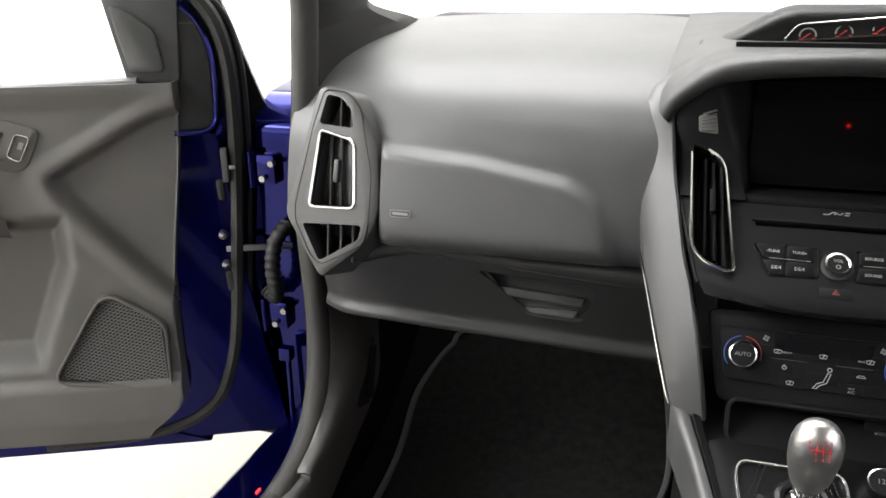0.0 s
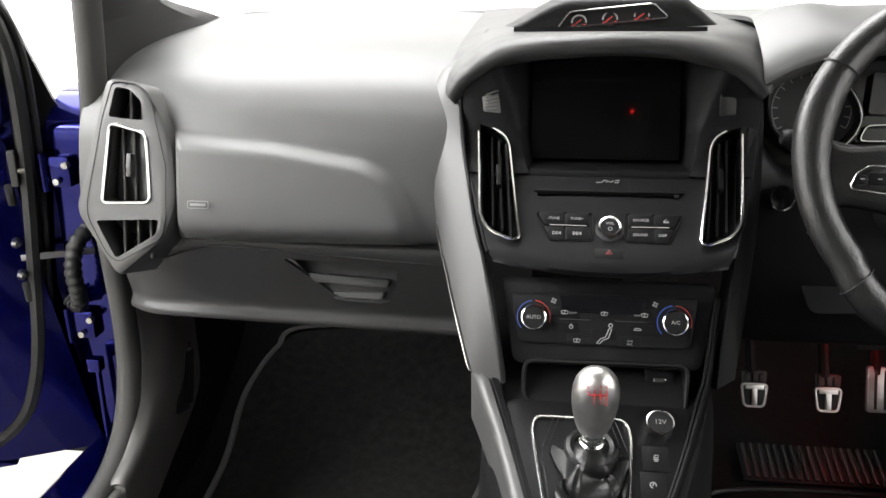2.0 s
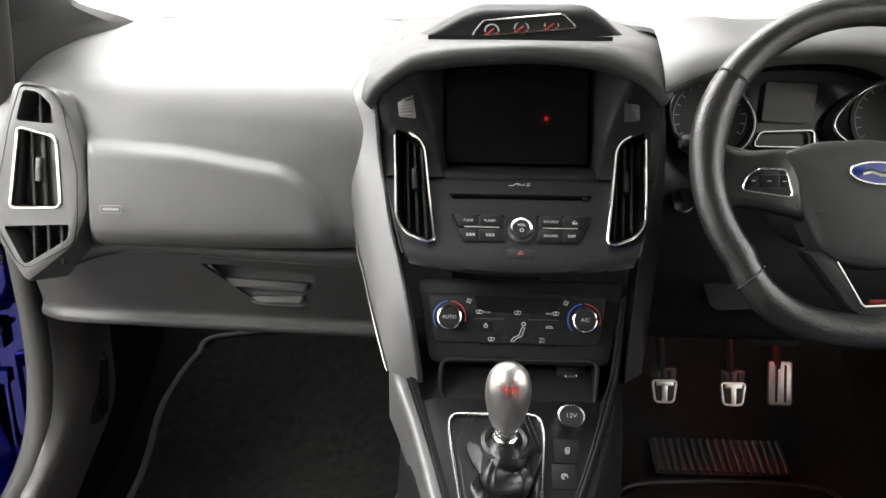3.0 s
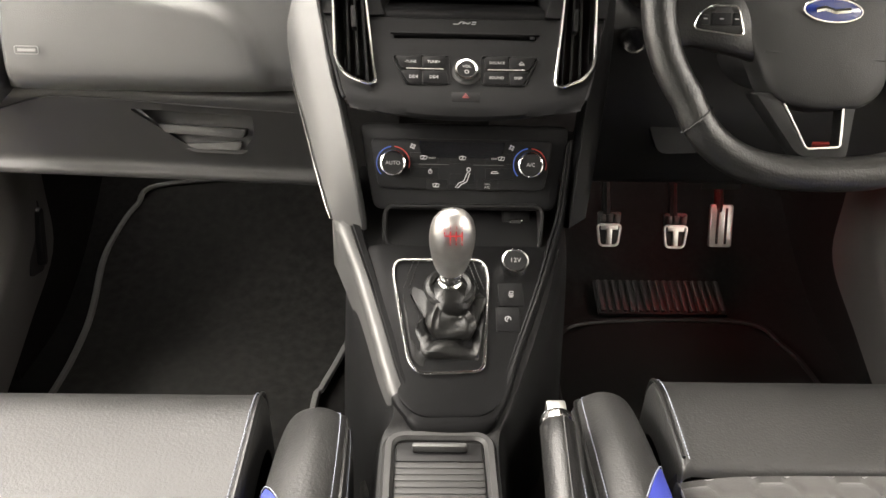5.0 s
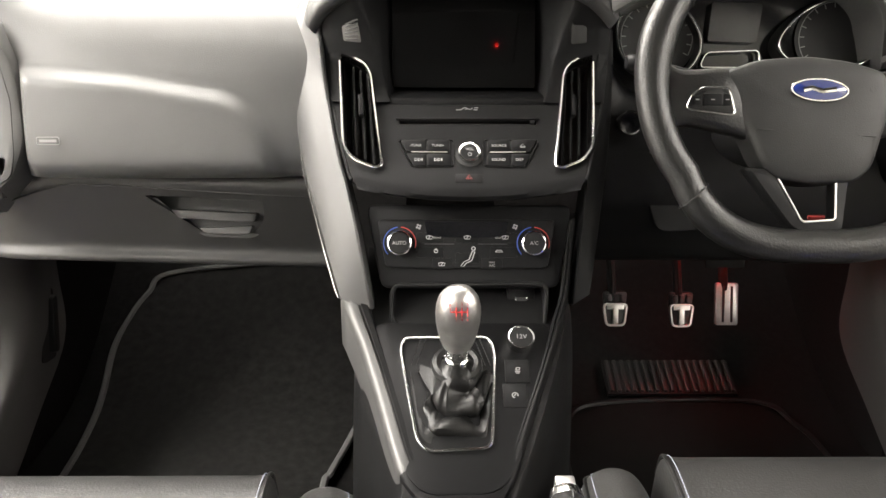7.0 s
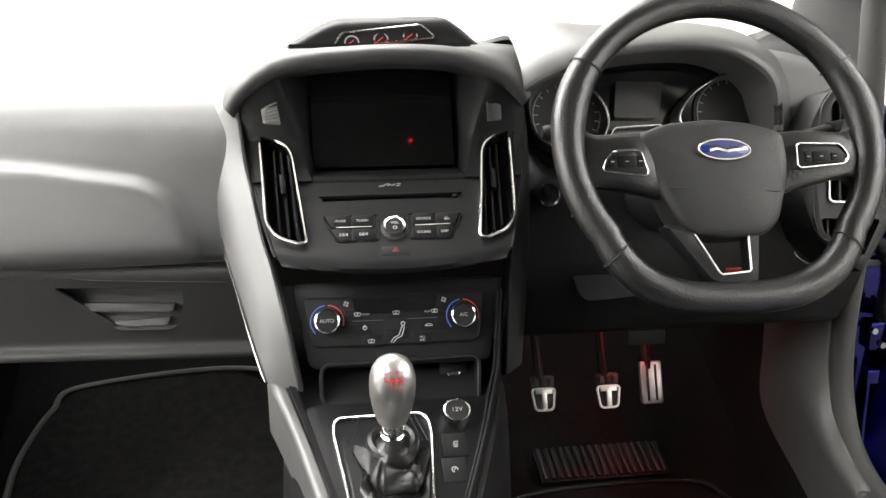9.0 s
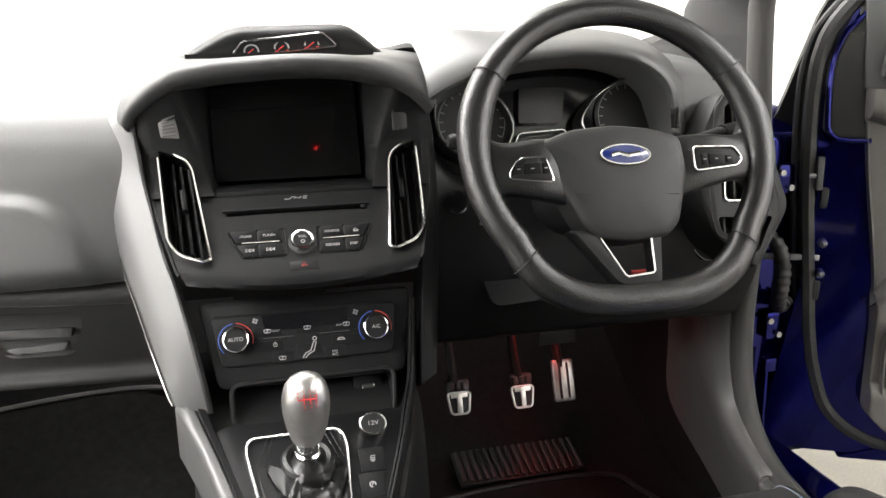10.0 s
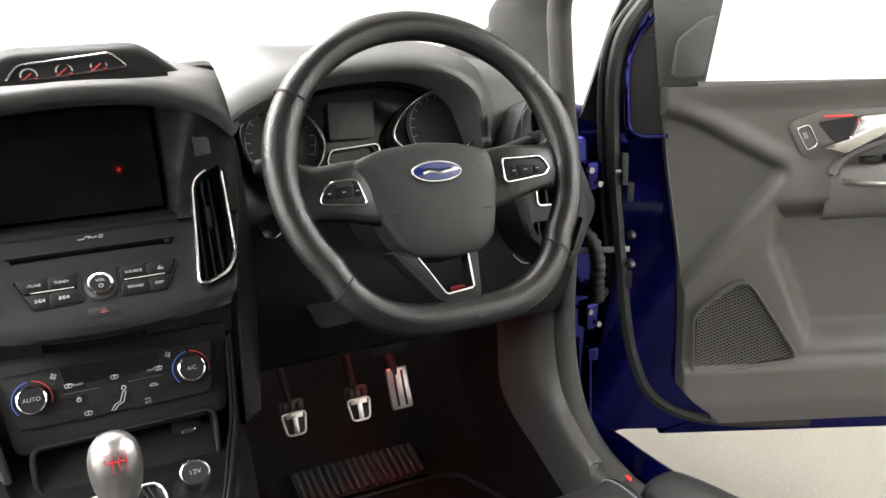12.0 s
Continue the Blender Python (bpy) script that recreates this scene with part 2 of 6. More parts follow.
def strokes(lines, m, r, mat, parent, name="symbol"):
    """A printed line symbol: polylines in m's plane."""
    bm = bmesh.new()
    for pts in lines:
        tube([m @ Vector((x, y, 0)) for x, y in pts], r, n=4, flat=0.4, up=m.to_3x3() @ Vector((0, 0, 1)), bm=bm)
    return part(name, bm, mat, parent)


def mixed(a, b, f):
    return a + (b - a) * f


def ease(a, b, x):
    t = min(max((x - a) / (b - a), 0), 1)
    return t * t * (3 - 2 * t)


def mirror_x(pts):
    return [(-p[0], *p[1:]) for p in pts]

# ---- the booth ----
part("ground", block(pose(0, -0.25, -0.05), 13.98, 11.48, 0.1), CONCRETE, kind="structure")
for nm, m, sx, sy in (("wall_north", pose(0, 5.6, 1.8), 14.4, 0.2), ("wall_south", pose(0, -6.1, 1.8), 14.4, 0.2), ("wall_east", pose(7.1, -0.25, 1.8), 0.2, 11.5), ("wall_west", pose(-7.1, -0.25, 1.8), 0.2, 11.5)):
    part(nm, block(m, sx, sy, 3.6), WHITE, kind="structure")
part("ceiling", block(pose(0, -0.25, 3.67), 14.4, 11.9, 0.1), WHITE, kind="structure")


def booth_light(x, y, w, d, strength, label):
    t = thing("ceiling_light", label, "ceiling light", (x, y, 3.58), "booth lights")
    part("diffuser", block(pose(x, y, 3.58), w, d, 0.03), glow("luminous_panel", (1.0, 0.985, 0.965), strength), t)
    part("frame", ring([(-w / 2, -d / 2), (w / 2, -d / 2), (w / 2, d / 2), (-w / 2, d / 2)], pose(x, y, 3.58), 0.05, -0.03, 0.02), WHITE, t)


booth_light(-1.3, 2.6, 3.4, 2.6, CEILING_GLOW, "large white luminous panel over the windscreen")
booth_light(-4.4, -0.4, 2.6, 6.4, CEILING_GLOW * 2.25, "long white luminous panel beside the car")
booth_light(4.8, -1.6, 2.4, 6.0, SIDE_GLOW, "long dimmer luminous panel beside the car")

# ---- dashboard: passenger side pad, glovebox, outer vents ----
dash = thing("dashboard", "black soft-touch car dashboard with satin trim", "dashboard", (0, 1.1, 0.7))


def soft_min(a, b, k):
    """The lesser of two, rounded over a width k."""
    h = max(k - abs(a - b), 0) / k
    return min(a, b) - h * h * k * 0.25


def pad_warp(p):
    """The stepped airbag panel pressed into the pad."""
    x, z = p.x, p.z
    top = float(np.interp(x, [-0.54, -0.41, -0.30, -0.25], [0.9905, 0.981, 0.963, 0.950]))
    side = float(np.interp(z, [0.86, 0.8826, 0.936, 0.965], [-0.228, -0.2340, -0.2490, -0.268]))
    d = min(soft_min(top - z, side - x, 0.035), x + 0.545)
    k = ease(0.0, 0.018, d) * ease(0.835, 0.878, z)
    return Vector((p.x, p.y - 0.021 * k, p.z))


PROFILE = [(1.62, 1.105), (1.30, 1.093), (1.14, 1.078), (1.06, 1.052), (1.018, 1.02), (0.995, 0.985), (0.984, 0.95), (0.974, 0.905), (0.972, 0.875), (0.985, 0.85), (1.03, 0.838)]
secs = []
for x, dy, dz in ((-0.70, 0.05, -0.006), (-0.60, 0.012, -0.002), (-0.50, 0.0, 0.0), (-0.38, 0.0, 0.0), (-0.27, 0.004, -0.002), (-0.195, 0.012, -0.006)):
    secs.append([(x, y + (dy if y < 1.25 else 0) - (0.35 * max(abs(x) - 0.3, 0) ** 2 if y > 1.5 else 0), z + dz * (1 if z > 1.0 else 0.3)) for y, z in PROFILE])
pad = part("upper_pad", thicken(loft(secs, 90, 90, pad_warp), -0.012), PAD, dash, "grey-black soft pad with a stepped airbag panel")

# glovebox lid and lower panel
LOW = [(1.0, 0.852), (0.99, 0.838), (1.005, 0.80), (1.02, 0.76), (1.028, 0.735), (1.02, 0.722), (1.03, 0.712), (1.09, 0.705), (1.30, 0.70)]
secs = []
for x, dy, dz in ((-0.67, 0.04, 0.0), (-0.62, 0.01, 0.003), (-0.52, 0, 0.004), (-0.38, 0, 0), (-0.25, 0.0, -0.004), (-0.17, 0.0, -0.006)):
    secs.append([(x, y + dy, z + dz - (0.02 * ease(-0.55, -0.66, x) if z > 0.8 else 0)) for y, z in LOW])
glovebox = part("glovebox", thicken(loft(secs, 40, 40), -0.01), LID, dash, "black glovebox lid")
gm = plane_frame((-0.335, 1.012, 0.772), (1, 0, 0), (0, 0.25, 1))
cut(glovebox, slab(rounded([(-0.079, 0.0445), (0.074, 0.0370), (0.0715, 0.009), (0.051, -0.0125), (-0.0104, -0.0105)], [0.006, 0.006, 0.012, 0.010, 0.012]), gm, -0.02, 0.03))
part("recess", slab(rounded([(-0.085, 0.048), (0.080, 0.041), (0.077, 0.006), (0.055, -0.0165), (-0.0144, -0.0145)], 0.010), gm, -0.026, -0.010), LID, glovebox)
part("handle", slab(rounded([(-0.0520, 0.0235), (0.0615, 0.0180), (0.0590, 0.0070), (-0.0440, 0.0120)], 0.003), gm, -0.012, 0.006, 0.003), LID, glovebox, "black pull lip of the glovebox")
# lip takes a lighter material to carry its highlight
part("lip", slab(rounded([(-0.0180, -0.0020), (0.0545, 0.0012), (0.0500, -0.0100), (-0.0090, -0.0088)], 0.003), gm, -0.012, -0.001, 0.003), SATIN, glovebox, "lower lip, its highlight put in as lighter trim")
seam_pts = spline([(-0.640, 0, 0.792), (-0.5915, 0, 0.8111), (-0.5193, 0, 0.8345), (-0.4636, 0, 0.8375), (-0.3128, 0, 0.8265), (-0.1989, 0, 0.8200)], 40)
part("lid_seam", tube([(p.x, float(np.interp(p.z, [0.76, 0.80, 0.838, 0.85], [1.018, 1.003, 0.988, 0.992])) + 0.012 * ease(-0.58, -0.64, p.x), p.z) for p in seam_pts], 0.0014, 6), DARK, glovebox, "dark gap over the lid")
lm = plane_frame((-0.500, 0.9480, 0.9060), (1, 0, 0), (0, 0.17, 1))
part("airbag_label", ring(rounded([(-0.013, -0.004), (0.013, -0.004), (0.013, 0.004), (-0.013, 0.004)], 0.002, 3), lm, 0.0008, 0, 0.0012), DIMPRINT, dash)
part("label_bar", slab([(-0.010, -0.0015), (0.010, -0.0015), (0.010, 0.0015), (-0.010, 0.0015)], lm, 0, 0.001), DIMPRINT, dash)


def end_vent(sg):
    """The tall vent at the end of the dash: surround, chrome outlet, slats above and below."""
    m = plane_frame((sg * 0.611, 0.985, 0.933), (1, 0.10 * sg, 0), (0, 0.28, 1))
    q = (lambda pts: pts) if sg < 0 else (lambda pts: [(-x, y) for x, y in pts])
    # right surround gets black plastic, its shade put into the colour
    v = part("end_vent", slab(rounded(q([(-0.0244, 0.1236), (0.0300, 0.1150), (0.0704, 0.0569), (0.0826, -0.0315), (0.0640, -0.0810), (-0.0002, -0.1330), (-0.0660, -0.0502)]), [0.012, 0.014, 0.03, 0.03, 0.012, 0.012, 0.016]), m, -0.07, 0.012, 0.010), SATIN if sg < 0 else HARD, dash, "satin vent surround, the right one blacked for shade")
    holes = (q([(-0.0095, 0.1106), (0.0104, 0.1080), (0.0279, 0.0930), (0.0330, 0.0690), (-0.0185, 0.0720)]), q([(-0.0135, 0.0620), (0.0295, 0.0525), (0.0350, 0.0470), (0.0425, -0.0320), (-0.0215, -0.0355)]), q([(-0.0326, -0.0606), (0.0574, -0.0545), (0.0540, -0.0736), (-0.0023, -0.1080)]))
    part("groove", ring(rounded(q([(-0.0132, 0.1165), (0.0201, 0.1142), (0.0415, 0.0925), (0.0643, 0.0117), (0.0663, -0.0501), (0.0614, -0.0774), (0.0012, -0.1120), (-0.0138, -0.1030), (-0.0429, -0.0580), (-0.0455, -0.0390), (-0.0264, 0.0699)]), 0.008), m, 0.0014, 0.008, 0.0126), DARK, v, "dark shut line")
    for h in holes:
        c = slab(rounded(h, 0.006), m, -0.055, 0.03)
        cut(v, c)
    part("outlet_frame", ring(rounded(holes[1], 0.006), m, 0.0040, 0.006, 0.015), CHROME, v, "bright satin chrome outlet frame")
    for h, xs in ((0, (0.002, 0.018)), (1, (-0.006, 0.010, 0.026)), (2, (-0.002, 0.018, 0.036))):
        ys = [p[1] for p in holes[h]]
        for x in xs:
            x = x * (1 if sg < 0 else -1)
            part("slat", block(m @ pose(x, (max(ys) + min(ys)) / 2, -0.012, 0, 20 * -sg, 4 * -sg), 0.003, max(ys) - min(ys) - 0.004, 0.028, 0.0010), SEALTRIM, v)
    part("tab", block(m @ pose(0.010 * -sg, 0.012, 0.004), 0.007, 0.03, 0.01, 0.002), SATIN, v, "grey sliding tab")
    part("duct", slab(rounded(q([(-0.012, 0.115), (0.03, 0.105), (0.05, 0.02), (0.05, -0.055), (0.04, -0.1), (-0.012, -0.118), (-0.045, -0.064), (-0.03, 0.06)]), 0.02), m, -0.062, -0.045), DARK, v)
    return v


end_vent(-1)
end_vent(1)

# ---- centre stack ----
FACE = [(0.878, 0.862), (0.892, 0.874), (0.912, 0.889), (0.955, 0.926), (0.992, 0.960), (1.018, 0.992), (1.024, 1.03), (1.022, 1.095)]
EDGE = [(0.850, 0.122), (0.868, 0.130), (0.878, 0.138), (0.901, 0.148), (0.938, 0.1615), (0.980, 0.172), (1.016, 0.1755), (1.10, 0.1755)]


def face_y(z, x=0.0):
    """Depth of the stack's face at a height; it bows out a little in the middle."""
    for (y0, z0), (y1, z1) in zip(FACE, FACE[1:]):
        if z <= z1:
            return mixed(y0, y1, max((z - z0) / (z1 - z0), 0)) + 0.30 * x * x
    return FACE[-1][0] + 0.30 * x * x


def half_width(z):
    return float(np.interp(z, [p[0] for p in EDGE], [p[1] for p in EDGE]))


def foot_z(u):
    return 0.8555 + 0.0125 * u * u


stack = thing("centre_stack", "matt black centre stack with radio and screen", "centre stack", (0, 1.0, 0.9))
LEDGE_Z = 0.9445
us = np.linspace(-1, 1, 49)
rows = [[(0.124 * u, 0.950, foot_z(u) - 0.004) for u in us], [(0.127 * u, 0.893 + 0.3 * (0.128 * u) ** 2, foot_z(u) - 0.004) for u in us], [(0.1285 * u, 0.883 + 0.3 * (0.128 * u) ** 2, foot_z(u) - 0.002) for u in us]]
for i in range(20):
    row = []
    for u in us:
        z = mixed(foot_z(u), LEDGE_Z, i / 19)
        row.append((half_width(z) * u, face_y(z, half_width(z) * u) + 0.003 * ease(2, 0, i), z))
    rows.append(row)
fascia = part("fascia", thicken(grid(rows), -0.006), STACK, stack, "matt black fascia")
pillars = {}
for sg in (-1, 1):
    rows = []
    for i in range(25):
        z = mixed(LEDGE_Z + 0.0003, 1.09, i / 24)
        xi = float(np.interp(z, [0.944, 0.950, 0.958, 1.057, 1.09], [0.0945, 0.0985, 0.101, 0.133, 0.142]))
        hw = half_width(z)
        row = [(sg * (hw + 0.001), 1.10, z), (sg * (hw + 0.0008), face_y(z, hw) + 0.006, z)]
        row += [(sg * mixed(hw, xi, j / 8), face_y(z, mixed(hw, xi, j / 8)) + (0.0015 if j in (0, 8) else 0), z) for j in range(9)]
        row += [(sg * mixed(xi, 0.093, f), mixed(face_y(z, xi), 1.03 + 0.45 * (z - 0.975) + 0.008, f), z) for f in (0.08, 0.35, 0.7, 1.0)]
        rows.append([(x, y, min(z, 1.092 - 1.25 * x * x)) for x, y, z in row])
    pillars[sg] = part("fascia_side", thicken(grid(rows), -0.004 * sg), STACK, stack)
    bead = [Vector((sg * (half_width(z) + 0.0012), face_y(z, half_width(z)) + 0.001, z)) for z in np.linspace(0.874, 1.05, 40)]
    part("fascia_bead", tube(bead, 0.0022, 8), STACK, stack, "rounded outer bead of the fascia")


def on_face(x, z, lift=0.0):
    """A frame lying on the fascia at x, z, its y up the slope."""
    y0, y1 = face_y(z - 0.003, x), face_y(z + 0.003, x)
    m = plane_frame((x, face_y(z, x), z), (1, 0.6 * x, 0), (0, y1 - y0, 0.006))
    return m @ pose(0, 0, lift)


def stack_vent(sg):
    m = plane_frame((sg * 0.128, 0.977, 0.940), (1, 0.15 * sg, 0), (0, 0.72, 0.69))
    q = [(0.0350, 0.0698), (0.021, 0.0672), (0.0035, 0.0567), (-0.0045, 0.0435), (-0.0352, -0.0815), (-0.0295, -0.0835), (-0.0052, -0.0750), (0.0055, -0.0645), (0.0120, -0.0535)]
    o = rounded([(sg * x, y) for x, y in q], [0.003, 0.010, 0.009, 0.012, 0.003, 0.003, 0.010, 0.008, 0.010], 4)
    cut(fascia, slab(o, m, -0.05, 0.06))
    cut(pillars[sg], slab(o, m, -0.05, 0.06))
    v = part("stack_vent", ring(o, m, 0.0036, -0.010, 0.0105), CHROME, stack, "chrome-framed tall air vent")
    part("duct", slab(o, m, -0.05, -0.042), DARK, v)
    part("duct_wall", ring(o, m, 0.003, -0.05, -0.004), DARK, v)
    for f in (0.27, 0.52, 0.77):
        a = m @ Vector((sg * mixed(0.0345, -0.004, f), 0.068 - 0.018 * f, 0))
        b = m @ Vector((sg * mixed(0.0137, -0.0326, f), -0.058 - 0.022 * f, 0))
        fr = plane_frame((a + b) / 2, (b - a).cross(m.to_3x3() @ Vector((0, 0, 1))), (b - a))
        part("slat", block(fr @ pose(0, 0, -0.017, 0, 14 * sg, 0), 0.0030, (b - a).length - 0.002, 0.026, 0.0010), STACK, v)
    part("tab", block(m @ pose(sg * 0.0015, 0.004, -0.001, 0, 0, -11 * sg), 0.0062, 0.030, 0.010, 0.002), STACK, v, "sliding tab")


stack_vent(-1)
stack_vent(1)

# screen, set back between the pillars
sm = plane_frame((-0.002, 1.040, 1.0135), (1, 0, 0), (0, 0.45, 1))
scr = part("screen", slab(rounded([(-0.0905, -0.061), (0.0875, -0.061), (0.0885, 0.062), (-0.0915, 0.062)], 0.003), sm, -0.012, 0.0, 0), SCREEN, stack, "black glass touch screen, switched off")
rows = [[(x * k, y + 0.3 * (x * k) ** 2 * g, z) for x in np.linspace(-0.1, 0.1, 25)] for y, z, k, g in ((0.9775, 0.9442, 0.950, 1), (0.9785, 0.9475, 0.962, 1), (0.982, 0.9503, 0.975, 1), (0.988, 0.9520, 0.985, 0.8), (1.000, 0.9525, 0.99, 0.4), (1.036, 0.9515, 0.95, 0))]
part("ledge", thicken(grid(rows), -0.004), STACK, stack, "rounded ledge under the screen")
part("screen_back", block(pose(0, 1.066, 1.02, -24), 0.24, 0.008, 0.19), STACK, stack)

# hood over the screen
secs = []
ARCH = [(-0.194, 1.030), (-0.184, 1.046), (-0.169, 1.0605), (-0.150, 1.0735), (-0.128, 1.0835), (-0.0894, 1.0905), (-0.049, 1.0937), (0.0045, 1.0965), (0.0577, 1.0948), (0.0977, 1.0893), (0.1317, 1.0775), (0.158, 1.0630), (0.182, 1.040)]
for y, up, sh, lift in ((1.06, -0.014, 0.985, 0), (1.020, -0.008, 0.99, 0), (1.011, -0.003, 0.996, 0), (1.012, 0.002, 1.0, 0.02), (1.024, 0.006, 1.004, 0.15), (1.05, 0.006, 1.008, 0.5), (1.10, 0.004, 1.01, 0.9), (1.2, 0.0, 1.01, 1.0), (1.64, -0.004, 1.02, 1.0)):
    secs.append([(x * sh, y + 0.4 * x * x * (1 if y < 1.06 else 0), mixed(z + up, 1.097 + 0.005 * ease(1.3, 1.6, y) - (0.035 - 0.014 * ease(1.08, 1.2, y) - 0.018 * ease(1.2, 1.64, y)) * ease(-0.13, -0.2, x) + 0.003 * ease(0.08, 0.15, x), lift)) for x, z in ARCH])
part("hood", thicken(loft(secs, 44, 70), 0.006), HOOD, stack, "soft black hood over the screen")

# radio face
cut(fascia, block(on_face(0.0, 0.9280, 0.0), 0.164, 0.0052, 0.03))
part("disc_slot", block(on_face(0.0, 0.9280, -0.016), 0.176, 0.018, 0.003, 0.0006), DARK, stack, "dark disc slot")
part("slot_lip", block(on_face(0.0, 0.9312, 0.0002), 0.172, 0.0030, 0.0026, 0.001), STACK, stack)
part("eject_button", block(on_face(0.0775, 0.9272, 0.0008), 0.006, 0.005, 0.003, 0.001), STACK, stack)
SLANT = 0.0042
for sg in (-1, 1):
    for row, z in ((0, 0.9053), (1, 0.8925)):
        for k in (0, 1):
            xa = (0.0222, 0.0500)[k]
            xb = (0.0492, 0.0765 - 0.0075 * row)[k]
            w2 = [(xa, -0.0083), (xa, 0.0083), (xb + (SLANT if k else 0), 0.0083), (xb - (SLANT if k else 0), -0.0083)]
            if row == 1 and k == 0:
                w2[0] = (xa - 0.003, -0.0083)
            m = on_face(0.0, z, 0.0)
            key = part("radio_key", slab(rounded([(sg * x, y) for x, y in w2][::-sg], [0.0012, 0.0012, 0.003, 0.003]), m, -0.003, 0.0016, 0.0007), STACK, stack)
    part("key_strip", block(on_face(sg * 0.046, 0.8990, 0.0012), 0.042, 0.0010, 0.0026), CHROME, stack, "thin chrome strip between the keys")
    rim_o = rounded([(sg * x, y) for x, y in ((0.018, -0.0185), (0.018, 0.018), (0.0825, 0.018), (0.0665, -0.0185))][::-sg], 0.004)
    part("key_bezel", ring(rim_o, on_face(0.0, 0.8990, 0.0), 0.0011, -0.002, 0.0012), STACK, stack)
for txt, x, z in (("-TUNE", -0.0625, 0.9053), ("TUNE+", -0.036, 0.9053), ("SOURCE", 0.036, 0.9053), ("SOUND", 0.035, 0.8925), ("DISP", 0.0595, 0.8925)):
    lettering(txt, on_face(0, z, 0) @ pose(x, 0, 0.0018), 0.0034, PRINT, stack)
for x, z in ((-0.059, 0.8925), (-0.036, 0.8925)):
    m = on_face(0, z, 0) @ pose(x, 0, 0.0018)
    strokes([[(-0.004, -0.002), (0, 0), (-0.004, 0.002), (-0.004, -0.002)], [(0, -0.002), (0.004, 0), (0, 0.002), (0, -0.002)], [(0.0045, -0.002), (0.0045, 0.002)]], m, 0.0005, PRINT, stack)
strokes([[(-0.003, -0.001), (0.003, -0.001), (0, 0.002), (-0.003, -0.001)], [(-0.003, -0.0022), (0.003, -0.0022)]], on_face(0, 0.9053, 0) @ pose(0.064, 0, 0.0018), 0.0005, PRINT, stack)
km = on_face(0.001, 0.8975, 0.0)
knob = part("volume_knob", lathe([(0.0136, -0.004), (0.0136, 0.005), (0.0128, 0.0072), (0.0112, 0.0076), (0.0100, 0.0066)], km, 40), CHROME, stack, "satin chrome volume knob")
part("knob_seat", lathe([(0.0165, -0.004), (0.0165, 0.0006), (0.0140, 0.0004)], km, 32), DARK, knob)
part("knob_cap", lathe([(0.0104, 0.003), (0.0104, 0.0070), (0.001, 0.0074)], km, 28), STACK, knob)
lettering("VOL", km @ pose(0, 0.003, 0.0076), 0.0036, PRINT, knob)
strokes([[(0.0022 * math.cos(a / 8 * 6.283), -0.004 + 0.0022 * math.sin(a / 8 * 6.283)) for a in range(9)]], km @ pose(0, 0, 0.0076), 0.0004, PRINT, knob)
hz = part("hazard_button", block(on_face(0, 0.8770, -0.0012), 0.032, 0.013, 0.003, 0.001), STACK, stack)
hz_line = [(-0.0036, -0.002), (0.0036, -0.002), (0, 0.0038), (-0.0036, -0.002)]
strokes([hz_line, [(0.45 * x, 0.45 * y - 0.0002) for x, y in hz_line]], on_face(0, 0.8775, 0.0006), 0.0005, HAZARD, hz)
strokes([[(-0.014, -0.0014), (-0.008, -0.0014), (-0.005, 0.0016), (-0.001, 0.0016)], [(-0.003, -0.001), (0.000, 0.0006), (0.003, -0.001), (0.006, 0.0014)], [(0.008, 0.0016), (0.013, 0.0016)], [(0.007, -0.0012), (0.012, -0.0012)]], on_face(0, 0.9405, 0.0008), 0.0006, PRINT, stack, "emblem")
for sg, cx, cz, q in ((-1, -0.142, 1.024, [(-0.0125, 0.007), (0.008, 0.0165), (0.013, -0.014), (-0.010, -0.0125)]), (1, 0.1385, 1.025, [(-0.0105, 0.0125), (-0.0065, 0.0155), (0.0098, 0.006), (0.0098, -0.0145), (-0.0105, -0.016)])):
    m = on_face(cx, cz, 0.0)
    b = part("side_button", slab(rounded(q, 0.003), m, -0.003, 0.0045, 0.002), CARD if sg < 0 else LID, stack, "ribbed grey key" if sg < 0 else "blank black button")
    part("button_frame", ring(rounded([(x * 1.12, y * 1.10) for x, y in q], 0.003), m, 0.0014, -0.002, 0.0030), LID, b)
    if sg < 0:
        for k in range(6):
            part("rib", block(m @ pose(0.0008, -0.0098 + 0.0042 * k, 0.0050, 0, 0, 4 + 3.4 * k), 0.0165, 0.0021, 0.0018, 0.0006), SATIN, b)

# ---- gauge pod on top ----
pod = thing("gauge_pod", "black three-dial gauge pod on the dash top", "gauge pod", (0, 1.2, 1.09))
secs = []
for x in np.linspace(-0.165, 0.175, 19):
    h = ease(-0.165, -0.045, x) * ease(0.175, 0.085, x)
    secs.append([(x, 1.176, 1.084), (x, 1.180, 1.086 + 0.030 * h), (x, 1.188, 1.089 + 0.0475 * h + 0.02 * x * h), (x, 1.245, 1.092 + 0.046 * h), (x, 1.38, 1.088 + 0.012 * h)])
part("cowl", thicken(loft(secs, 50, 24), -0.004), HARD, pod)
pm = plane_frame((0.011, 1.180, 1.1135), (1, 0, 0), (0, 0.2, 1))
po = rounded([(-0.0735, -0.0120), (0.0695, 0.0015), (0.0510, 0.0180), (-0.0590, 0.0075)], [0.004, 0.005, 0.007, 0.006])
part("gauge_face", slab(po, pm, -0.006, 0.003), GLOSS, pod)
part("gauge_frame", ring(po, pm, 0.0022, -0.006, 0.008), CHROME, pod, "thin chrome frame")
